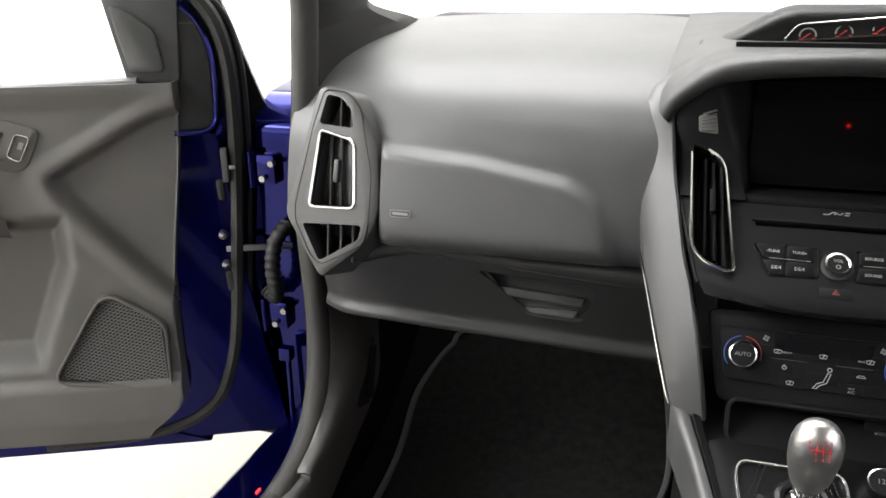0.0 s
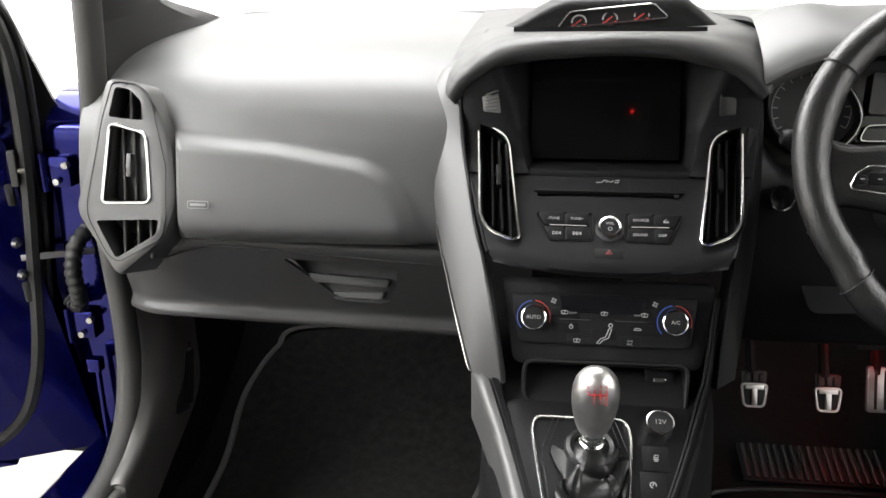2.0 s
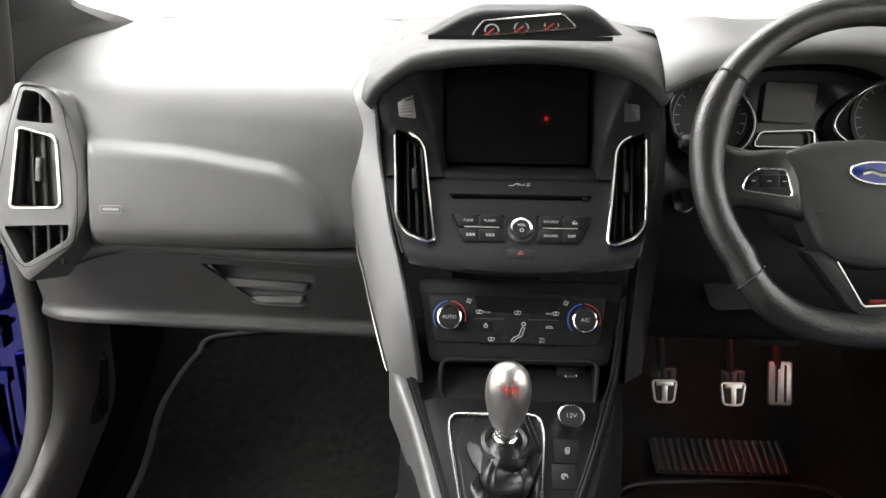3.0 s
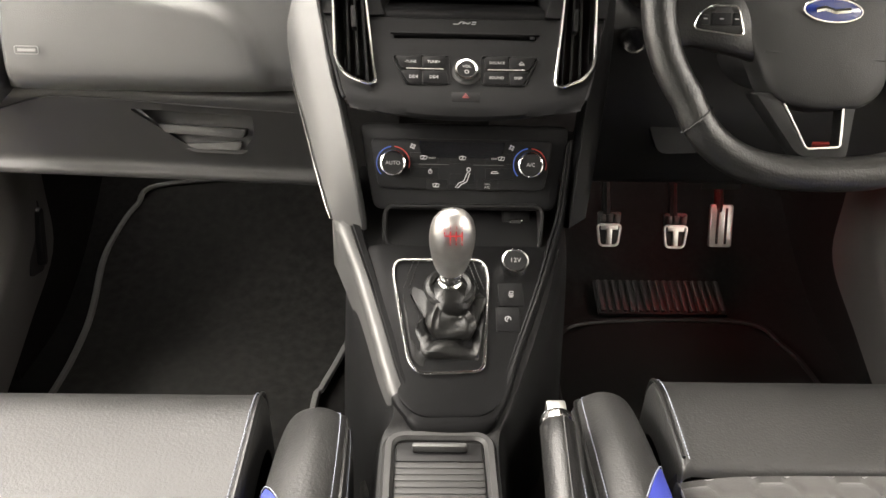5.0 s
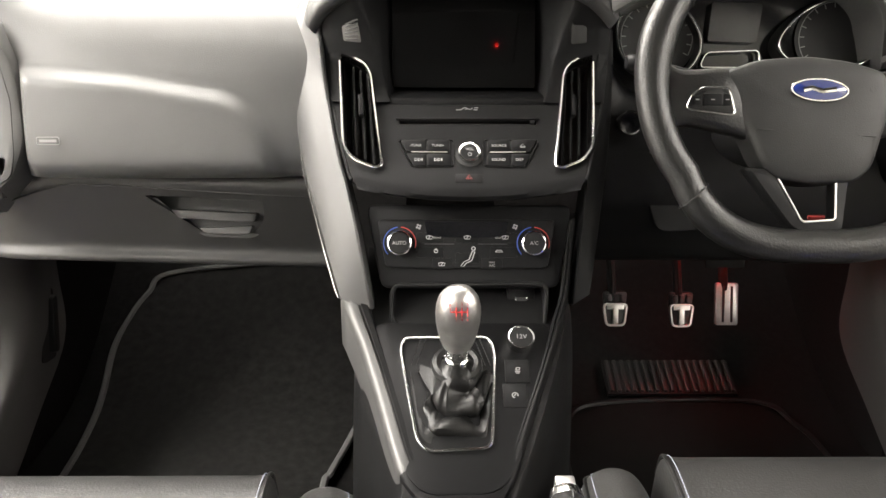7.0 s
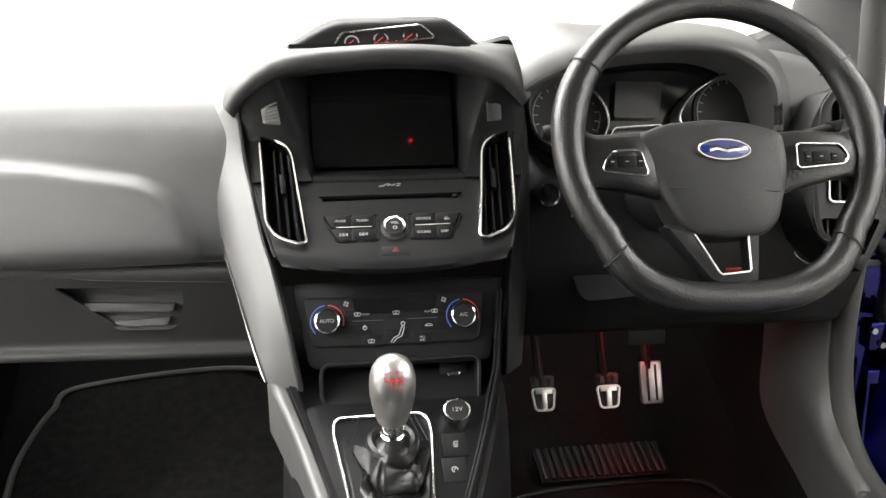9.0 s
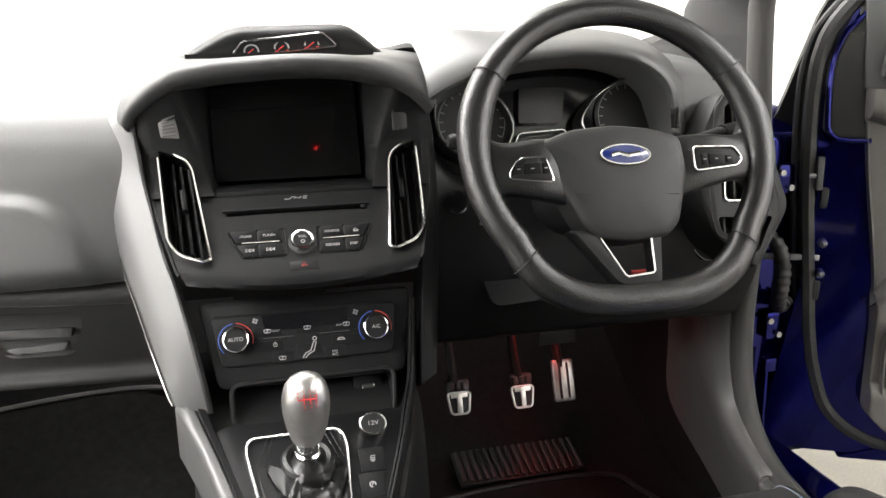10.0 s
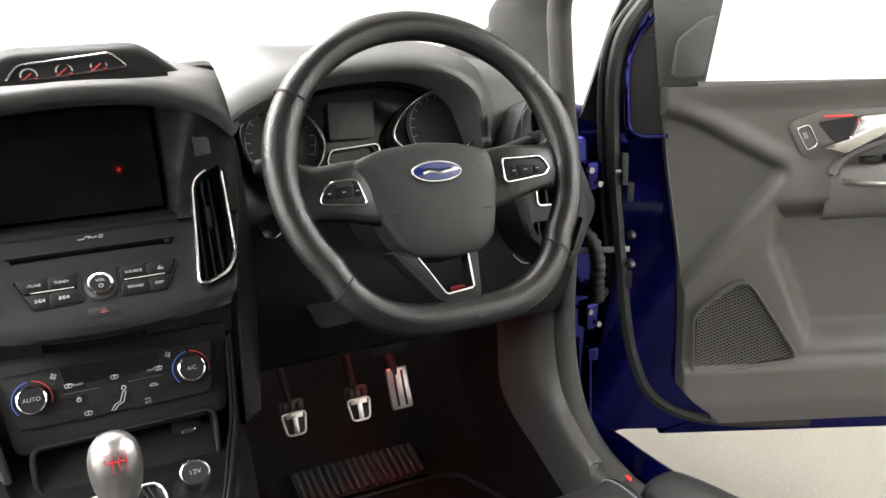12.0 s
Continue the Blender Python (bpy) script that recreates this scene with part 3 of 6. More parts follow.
for x, y in ((-0.047, -0.0035), (-0.006, 0.0005), (0.0355, 0.0045)):
    g = part("gauge", lathe([(0.0105, 0.003), (0.0105, 0.0042), (0.001, 0.0042)], pm @ pose(x, y, 0), 24), DARK, pod, "small dial")
    strokes([[(0.0095 * math.cos(a), 0.0088 * math.sin(a) - 0.001) for a in np.linspace(3.3, -0.1, 14)]], pm @ pose(x, y, 0.0046), 0.0011, PRINT, g, "scale")
    strokes([[(-0.005, -0.004), (0.003, 0.002)]], pm @ pose(x, y, 0.005), 0.0008, REDPRINT, g, "needle")
    strokes([[(-0.0095, -0.0055), (-0.0045, -0.0055)], [(0.0055, -0.0045), (0.0095, -0.0045)], [(-0.003, -0.0078), (0.004, -0.0075)]], pm @ pose(x, y, 0.0046), 0.0008, REDPRINT, g, "scale_figures")

# ---- climate panel and lower stack ----
hm = plane_frame((0, 0.9135, 0.789), (1, 0, 0), (0, 0.42, 1))
clim = thing("climate_panel", "gloss black climate control panel with two dials", "climate control", (0, 0.93, 0.79))
part("surround", slab(rounded([(-0.123, 0.047), (0.128, 0.047), (0.112, -0.055), (-0.105, -0.055)], 0.012), hm, -0.04, -0.004, 0.003), STACK, clim)
part("panel", slab(rounded([(-0.109, 0.029), (0.107, 0.029), (0.098, -0.030), (-0.099, -0.030)], 0.008), hm, -0.02, 0.001, 0.001), STACK, clim, "matt black control panel")
part("display", slab(rounded([(-0.052, 0.026), (0.050, 0.026), (0.046, 0.007), (-0.048, 0.007)], 0.002), hm, 0, 0.002), GLOSS, clim, "dark display strip")
for x, txt in ((-0.082, "AUTO"), (0.080, "A/C")):
    m = hm @ pose(x, 0, 0.001)
    d = part("dial", lathe([(0.0155, 0), (0.0152, 0.009), (0.0145, 0.0112), (0.0132, 0.0118), (0.0122, 0.0100)], m, 40), CHROME, clim, "chrome-rimmed rotary dial")
    part("dial_cap", lathe([(0.0124, 0.006), (0.0124, 0.0108), (0.001, 0.0112)], m, 28), HARD, d)
    lettering(txt, m @ pose(0, 0, 0.0115), 0.0045, PRINT, d)
    strokes([[(0.0195 * math.cos(a), 0.0195 * math.sin(a)) for a in np.linspace(1.7, 3.9, 12)]], m @ pose(0, 0, 0.0005), 0.0006, COLDBLUE, d, "cold_arc")
    strokes([[(0.0195 * math.cos(a), 0.0195 * math.sin(a)) for a in np.linspace(1.5, -0.3, 10)]], m @ pose(0, 0, 0.0005), 0.0006, WARMRED, d, "warm_arc")
for x, y, w in ((-0.045, 0.0065, 0.034), (0.0, 0.0065, 0.03), (0.044, 0.0065, 0.034), (-0.045, -0.011, 0.034), (0.044, -0.011, 0.034), (-0.03, -0.0245, 0.026), (0.0, -0.018, 0.03), (0.03, -0.0245, 0.026)):
    part("climate_key", block(hm @ pose(x, y, 0.0000), w - 0.001, 0.0125, 0.0028, 0.0006), STACK, clim)
for x in (-0.034, 0.031):
    part("key_line", block(hm @ pose(x, -0.001, 0.0013), 0.036, 0.0005, 0.001), FAINT, clim)
CIRC = [(math.cos(a / 8 * 6.283), math.sin(a / 8 * 6.283)) for a in range(9)]
hp = hm @ pose(0, 0, 0.0020)
strokes([[(x * 0.0022 + 0.0075, y * 0.0022 - 0.0065) for x, y in CIRC], [(0.006, -0.01), (0.002, -0.02), (-0.004, -0.0225), (-0.008, -0.028), (-0.0045, -0.028), (-0.001, -0.024), (0.0055, -0.021), (0.009, -0.0105), (0.006, -0.01)]], hp, 0.00055, PRINT, clim)
for x, y in ((-0.046, 0.0065), (0.0, 0.0065), (0.046, 0.0065), (-0.031, -0.026)):
    strokes([[(x - 0.003, y - 0.0014), (x + 0.003, y - 0.0014), (x + 0.004, y + 0.0018), (x, y + 0.0026), (x - 0.004, y + 0.0018), (x - 0.003, y - 0.0014)], [(x - 0.001, y - 0.001), (x + 0.001, y + 0.002)]], hp, 0.0005, PRINT, clim)
strokes([[(x * 0.0022 - 0.038, y * 0.0022 - 0.0095) for x, y in CIRC], [(-0.038, -0.0095), (-0.038, -0.006)]], hp, 0.00045, PRINT, clim)
strokes([[(0.034, -0.0105), (0.036, -0.0085), (0.041, -0.0085), (0.043, -0.0105), (0.034, -0.0105)]], hp, 0.0005, PRINT, clim)
lettering("FRONT", hp @ pose(-0.0365, 0.0065, 0), 0.0022, PRINT, clim)
lettering("REAR", hp @ pose(0.0375, 0.0065, 0), 0.0022, PRINT, clim)
lettering("MAX", hp @ pose(0.030, -0.0235, 0), 0.0022, PRINT, clim)
lettering("A/C", hp @ pose(0.030, -0.0272, 0), 0.0032, PRINT, clim)
for x in (-0.059, 0.058):
    strokes([[(x + 0.0022 * math.cos(a) * (1 + 0.5 * math.sin(4 * a)), 0.020 + 0.0022 * math.sin(a) * (1 + 0.5 * math.sin(4 * a))) for a in np.linspace(0, 6.283, 25)]], hp, 0.0005, DIMPRINT, clim)

# ---- centre console ----
console = thing("centre_console", "black and satin grey centre console between the seats", "centre console", (-0.02, 0.75, 0.35))
GX, GY = (1, 0, 0), (0, 0.131, 0.071)
gm2 = plane_frame((-0.02, 0.785, 0.660), GX, GY)
# body with raised sides
secs = []
for y, z, xl, xr in ((1.02, 0.74, -0.125, 0.125), (0.93, 0.722, -0.125, 0.125), (0.885, 0.705, -0.125, 0.117), (0.83, 0.676, -0.114, 0.103), (0.75, 0.634, -0.088, 0.074), (0.69, 0.602, -0.074, 0.048), (0.66, 0.586, -0.086, 0.036), (0.56, 0.580, -0.088, 0.034), (0.30, 0.578, -0.088, 0.032)):
    lo = 0.30
    secs.append([(xl - 0.028, y, lo), (xl - 0.016, y, z - 0.10), (xl - 0.004, y, z - 0.012), (xl + 0.01, y, z), ((xl + xr) / 2, y, z), (xr - 0.01, y, z), (xr + 0.004, y, z - 0.012), (xr + 0.016, y, z - 0.10), (xr + 0.028, y, lo)])
body = part("body", loft(secs, 50, 40), HARD, console, "black console body")
# gear surround plate
part("gear_plate", slab(rounded([(-0.096, 0.092), (0.122, 0.092), (0.070, -0.0924), (0.046, -0.122), (-0.029, -0.124), (-0.053, -0.10)], 0.02), gm2, -0.012, 0.004, 0.004), STACK, console, "matt black gear surround")
BZ = rounded([(-0.0555, 0.0660), (0.0440, 0.0670), (0.0485, 0.0460), (0.0400, -0.0700), (-0.0270, -0.0735), (-0.0375, -0.0600), (-0.0575, 0.0500)], [0.008, 0.012, 0.014, 0.010, 0.010, 0.012, 0.012])
part("boot_frame", ring(BZ, gm2, 0.0036, 0.0, 0.008), CHROME, console, "chrome frame round the gear gaiter")
# cubby behind the lever
cm = plane_frame((0.0, 0.889, 0.722), (1, 0, 0), (0, 0.42, 1))
cub = part("cubby", ring(rounded([(-0.089, -0.024), (0.092, -0.030), (0.095, 0.020), (-0.089, 0.018)], 0.010), cm, 0.005, -0.09, 0.006), HARD, console, "open storage cubby")
part("cubby_back", block(cm @ pose(0, 0, -0.085), 0.2, 0.06, 0.004), DARK, cub)
part("usb_block", block(cm @ pose(0.068, 0.002, -0.03), 0.034, 0.042, 0.02, 0.003), STACK, cub)
part("usb_port", block(cm @ pose(0.068, 0.002, -0.0195), 0.015, 0.006, 0.002, 0.0008), CHROME, cub)
part("usb_slot", block(cm @ pose(0.068, 0.002, -0.0182), 0.012, 0.0035, 0.002), DARK, cub)
# socket and switches
so = gm2 @ pose(0.0815, 0.0640, 0.003)
sk = part("power_socket", lathe([(0.0160, 0), (0.0160, 0.010), (0.0155, 0.0122), (0.0140, 0.0124), (0.0132, 0.011)], so, 32), CHROME, console, "chrome-rimmed 12V socket cap")
part("socket_cap", lathe([(0.014, 0.006), (0.014, 0.0115), (0.001, 0.012)], so, 28), HARD, sk)
lettering("12V", so @ pose(0, 0, 0.0122), 0.006, PRINT, sk)
for x, y, w in ((0.0752, 0.0240, 0.029), (0.0705, -0.0075, 0.027)):
    b = part("switch", block(gm2 @ pose(x, y, 0.0020), w, 0.0305, 0.006, 0.0012), STACK, console)
    if y > 0:
        strokes([[(-0.002, 0.001), (0.002, 0.001), (0.003, 0.004), (-0.001, 0.004), (-0.002, 0.001)], [(-0.003, -0.001), (0.003, -0.001)], [(-0.002, -0.003), (0.002, -0.003)]], gm2 @ pose(x, y, 0.0054), 0.0006, PRINT, b)
    else:
        strokes([[(0.0032 * math.cos(a), 0.0032 * math.sin(a)) for a in np.linspace(-0.4, 4.6, 12)], [(-0.001, -0.001), (0.001, 0.002)]], gm2 @ pose(x, y, 0.0054), 0.0006, PRINT, b)


def strut(sg):
    """The satin side trim that runs from the dash down round the gear lever; the right one is coloured black for its
    shade.
    """
    outer = [(-0.185, 1.10, 1.070), (-0.207, 1.082, 1.059), (-0.219, 1.060, 1.036), (-0.221, 1.044, 1.016), (-0.217, 1.017, 0.974), (-0.211, 0.991, 0.922), (-0.201, 0.966, 0.871), (-0.187, 0.940, 0.829), (-0.172, 0.912, 0.782), (-0.154, 0.882, 0.730)]
    inner = [(-0.180, 1.078, 1.062), (-0.181, 1.058, 1.050), (-0.181, 1.040, 1.034), (-0.180, 1.027, 1.016), (-0.1735, 0.995, 0.972), (-0.163, 0.969, 0.929), (-0.153, 0.944, 0.886), (-0.143, 0.927, 0.857), (-0.130, 0.900, 0.800), (-0.115, 0.876, 0.718)]
    n = 40
    a, b = spline(outer, n), spline(inner, n)
    rows = []
    for i in range(n):
        w = b[i] - a[i]
        up = Vector((0, -0.8, 0.45))
        rows.append([a[i] + Vector((-0.004, 0.05, -0.02)), a[i] + Vector((-0.003, 0.012, -0.004)), a[i], a[i] + w * 0.06 + up * 0.004, a[i] + w * 0.5 + up * 0.0055, a[i] + w * 0.94 + up * 0.004, b[i] + up * 0.001, b[i] + Vector((0.003, 0.03, -0.012))])
    up_part = [[Vector((p.x * -sg if sg < 0 else 0.145 + (-p.x - 0.145) * 0.55, p.y + (0.0 if sg < 0 else 0.012), p.z)) for p in r] for r in (rows if sg < 0 else rows[12:])]
    # shade on the right strut is put in as black material
    us = part("upper_strut", grid(up_part), SATIN if sg < 0 else STACK, console, "satin graphite side strut" if sg < 0 else "satin side strut, blacked for its shade")
    if sg < 0:
        part("edge_strip", tube([p + Vector((-0.001, -0.001, 0.001)) for p in a[25:]], [0.0005] + [0.0024] * (n - 27) + [0.001], 8), CHROME, us, "thin silver edge strip")
    if sg < 0:
        lo = [(-0.153, 0.882, 0.728), (-0.145, 0.872, 0.714), (-0.126, 0.834, 0.687), (-0.107, 0.782, 0.658), (-0.089, 0.728, 0.629), (-0.078, 0.700, 0.613), (-0.060, 0.678, 0.602)]
        li = [(-0.116, 0.876, 0.720), (-0.107, 0.855, 0.701), (-0.089, 0.806, 0.671), (-0.074, 0.762, 0.647), (-0.060, 0.721, 0.624), (-0.052, 0.708, 0.617), (-0.043, 0.702, 0.614)]
    else:
        lo = [(0.131, 0.920, 0.815), (0.124, 0.893, 0.740), (0.113, 0.862, 0.705), (0.092, 0.810, 0.674), (0.066, 0.748, 0.639), (0.048, 0.701, 0.613), (0.033, 0.678, 0.602)]
        li = [(0.121, 0.912, 0.815), (0.112, 0.885, 0.740), (0.099, 0.861, 0.705), (0.079, 0.806, 0.671), (0.049, 0.738, 0.633), (0.035, 0.710, 0.618), (0.024, 0.702, 0.614)]
    a, b = spline(lo, n), spline(li, n)
    rows = []
    for i in range(n):
        w = b[i] - a[i]
        up = Vector((0, -0.3, 0.9))
        k = 0.25 + 0.75 * ease(n - 1, n - 12, i)
        rows.append([a[i] + Vector((0, 0, -0.06)), a[i] + Vector((0, 0, -0.012)), a[i], a[i] + w * 0.12 + up * 0.005 * k, a[i] + w * 0.32 + up * 0.007 * k, a[i] + w * 0.52 + up * 0.006 * k, a[i] + w * 0.58 + up * 0.003 * k, a[i] + w * 0.66 + up * 0.006 * k, a[i] + w * 0.88 + up * 0.005 * k, b[i] - up * 0.004 * k])
    if sg < 0:
        ls = part("lower_strut", grid([r[:7] for r in rows[:34]]), SATIN, console, "satin graphite lower strut")
        part("strut_end", grid([r[:7] for r in rows[33:]]), STACK, ls)
        part("inner_border", grid([r[6:] for r in rows]), STACK, ls, "matt black inner border")
    else:
        # right lower strut also takes black in place of shaded satin
        part("lower_strut", grid(rows), STACK, console, "lower strut, blacked for its shade")


strut(-1)
strut(1)
# the strut's two arms meet behind the gaiter
secs = [[(-0.060, 0.678, 0.590), (-0.046, 0.666, 0.585), (-0.013, 0.662, 0.583), (0.020, 0.666, 0.585), (0.034, 0.678, 0.590)],
        [(-0.059, 0.680, 0.603), (-0.045, 0.672, 0.600), (-0.013, 0.669, 0.599), (0.019, 0.672, 0.600), (0.033, 0.680, 0.603)],
        [(-0.046, 0.704, 0.616), (-0.034, 0.700, 0.615), (-0.013, 0.699, 0.615), (0.010, 0.700, 0.615), (0.026, 0.704, 0.616)]]
part("strut_nose", thicken(loft(secs, 12, 24), -0.006), STACK, console, "gloss-worn black nose of the surround")
# roller-blind tray
tm = plane_frame((-0.026, 0.52, 0.586), (1, 0, 0), (0, 1, 0.02))
tray = part("tray_frame", ring(rounded([(-0.046, -0.22), (0.046, -0.22), (0.046, 0.138), (-0.046, 0.138)], 0.012), tm, 0.012, -0.012, 0.004), LID, console, "black tray surround")
for i in range(36):
    part("slat", block(tm @ pose(0, 0.104 - i * 0.0085, -0.004), 0.088, 0.0081, 0.006, 0.0012), LID, tray)
part("blind_lip", block(tm @ pose(0, 0.122, -0.004), 0.088, 0.026, 0.006, 0.002), HARD, tray)
part("grip", block(tm @ pose(0.0, 0.1245, 0.003), 0.056, 0.007, 0.009, 0.003), SATIN, tray, "raised finger grip")

# ---- gear lever ----
gear = thing("gear_lever", "aluminium ball gear lever in a black leather gaiter", "gear lever", (-0.02, 0.79, 0.665))
axis = Vector((0.013, -0.040, 0.125)).normalized()
base = Vector((-0.015, 0.796, 0.690))
gk = plane_frame(base, Vector((1, 0, 0)), axis.cross(Vector((1, 0, 0))))
bm = bmesh.new()
n = 30
rows = []
for r, h in ((0.0095, 0.026), (0.0135, 0.0275), (0.0160, 0.031), (0.0190, 0.040), (0.0218, 0.053), (0.0238, 0.067), (0.0244, 0.080), (0.0238, 0.091), (0.0215, 0.101), (0.0172, 0.1085), (0.0110, 0.1135), (0.005, 0.1158), (0.0015, 0.1162)):
    rows.append([gk @ Vector((r * math.cos(6.283 * j / n), r * 0.86 * math.sin(6.283 * j / n), h)) for j in range(n)])
kb = part("knob", grid(rows, close_v=True, cap=True, bm=bm), ALLOY, gear, "satin aluminium gear knob")
part("collar", lathe([(0.010, 0.0), (0.014, 0.002), (0.014, 0.012), (0.012, 0.014), (0.0125, 0.022), (0.010, 0.030)], gk, 28), CHROME, gear, "chrome collar")
pat = plane_frame(gk @ Vector((0.001, -0.0186, 0.1000)), (1, 0, 0), gk.to_3x3() @ Vector((0, 0.62, 1)))
strokes([[(-0.010, 0.004), (-0.010, 0.0), (0.008, 0.0)], [(-0.004, 0.005), (-0.004, -0.005)], [(0.002, 0.005), (0.002, -0.005)], [(0.008, 0.005), (0.008, -0.005)]], pat @ pose(0, 0, 0.001), 0.0007, REDPRINT, kb, "shift_pattern")
for txt, x, y in (("R", -0.010, 0.0075), ("1", -0.004, 0.0085), ("3", 0.002, 0.0085), ("5", 0.008, 0.0085), ("2", -0.004, -0.008), ("4", 0.002, -0.008), ("6", 0.008, -0.008)):
    lettering(txt, pat @ pose(x, y, 0.0022), 0.0034, REDPRINT, kb)


def gaiter():
    rows = []
    n = 80
    top = gk @ Vector((0, 0, 0.004))
    for i in range(26):
        f = i / 25
        row = []
        for j in range(n):
            a = 6.28318 * j / n
            k = j / n * len(BZ)
            p0, p1 = BZ[int(k) % len(BZ)], BZ[(int(k) + 1) % len(BZ)]
            q = Vector((*p0, 0)).lerp(Vector((*p1, 0)), k - int(k))
            foot = gm2 @ Vector((q.x, q.y, 0.003))
            ang = math.atan2(q.y, q.x)
            neck = top + Vector((math.cos(ang) * 0.024, math.sin(ang) * 0.024, -0.006))
            g = f ** 0.75
            p = foot.lerp(neck, g)
            fold = math.sin(f * 3.14159)
            wav = math.sin(ang * 2 + f * 15) + 0.7 * math.sin(ang * 5 - f * 9) + 1.2 * noise.noise(Vector((q.x * 55, q.y * 55, f * 5)))
            p.z -= 0.012 * fold - 0.005 * fold * wav
            p += Vector((math.cos(ang), math.sin(ang), 0)) * (0.007 * fold * math.sin(f * 17 + ang * 1.5) + 0.003 * fold * wav)
            row.append(p)
        rows.append(row)
    rows.append([top.lerp(Vector(v), 0.55) + Vector((0, 0, 0.004)) for v in rows[-1]])
    return grid(rows, close_v=True)


part("gaiter", gaiter(), BOOT, gear, "creased black leather gaiter with stitched seams")
for x in (-0.035, 0.026):
    for dx in (0.0, 0.006):
        seam = [gm2 @ Vector((x + dx - 0.012 * t * (1 if x < 0 else -1), 0.070 - 0.048 * t, 0.006 + 0.012 * t)) for t in np.linspace(0, 1, 12)]
        bm = bmesh.new()
        for a, b in zip(seam[::1], seam[1::1]):
            tube([a, a.lerp(b, 0.6)], 0.0006, 4, bm=bm)
        part("seam_thread", bm, DARK, gear)
part("gaiter_band", tube([gk @ Vector((0.0235 * math.cos(a), 0.0235 * math.sin(a), -0.002)) for a in np.linspace(0, 6.283, 25)[:-1]], 0.006, 8, closed=True, up=axis), BOOT, gear)

# ---- handbrake ----
hb = thing("handbrake", "leather handbrake lever with a silver button", "handbrake", (0.085, 0.55, 0.60))
hp0, hp1 = Vector((0.072, 0.30, 0.600)), Vector((0.0885, 0.632, 0.632))
d = (hp1 - hp0).normalized()
part("grip", tube([hp0, hp0.lerp(hp1, 0.3), hp0.lerp(hp1, 0.6), hp0.lerp(hp1, 0.9), hp1 - d * 0.004, hp1], [0.0165, 0.0165, 0.0175, 0.0175, 0.0175, 0.0155], 18), LEATHER, hb, "stitched grey-black leather grip")
part("end_collar", tube([hp1 - d * 0.003, hp1 + d * 0.002, hp1 + d * 0.008, hp1 + d * 0.010], [0.0165, 0.0172, 0.0165, 0.014], 20), CHROME, hb, "chrome end ring")
part("button", block(plane_frame(hp1 + d * 0.016, (1, 0, 0), d), 0.020, 0.022, 0.018, 0.003), ALLOY, hb, "silver release button")
part("seam", tube([hp0 + Vector((0.004, 0, 0.0165)), hp1 + Vector((0.004, -0.003, 0.017))], 0.001, 5), DARK, hb)

# ---- driver's side of the dash ----
LIP = [(0.176, 1.054), (0.203, 1.069), (0.245, 1.085), (0.30, 1.099), (0.37, 1.105), (0.43, 1.102), (0.482, 1.084), (0.517, 1.05), (0.530, 0.985)]
RIDGE = [(0.180, 1.106), (0.20, 1.117), (0.240, 1.127), (0.29, 1.124), (0.37, 1.126), (0.44, 1.125), (0.515, 1.108), (0.575, 1.062), (0.61, 1.00)]
hood_secs = [[(0.385 + (x - 0.385) * 0.94, 1.085, z - 0.02) for x, z in LIP],
             [(x, 1.030 + 0.02 * ease(0.5, 0.6, x), z - 0.006) for x, z in LIP],
             [(x, 1.022 + 0.02 * ease(0.5, 0.6, x), z) for x, z in LIP],
             [(mixed(x, u, 0.3), 1.045 + 0.02 * ease(0.5, 0.6, x), mixed(z, w, 0.45)) for (x, z), (u, w) in zip(LIP, RIDGE)],
             [(u, 1.11, w) for u, w in RIDGE],
             [(u, 1.16, mixed(w, 1.118, 0.3) + 0.002) for u, w in RIDGE],
             [(u, 1.32, mixed(w, 1.106, 0.8)) for u, w in RIDGE],
             [(u, 1.60, 1.098) for u, w in RIDGE]]
part("instrument_hood", thicken(loft(hood_secs, 60, 60), 0.006), PAD, dash, "soft black hood over the instruments")
secs = []
for x, zz in ((0.55, 1.085), (0.59, 1.078), (0.63, 1.07), (0.662, 1.06)):
    secs.append([(x, 1.55 - 0.5 * (x - 0.5), 1.10), (x, 1.25, 1.088), (x, 1.10, zz), (x, 1.05, 1.04), (x, 1.04, 0.98), (x, 1.04, 0.86)])
part("driver_end_pad", thicken(loft(secs, 16, 40), -0.008), PAD, dash)

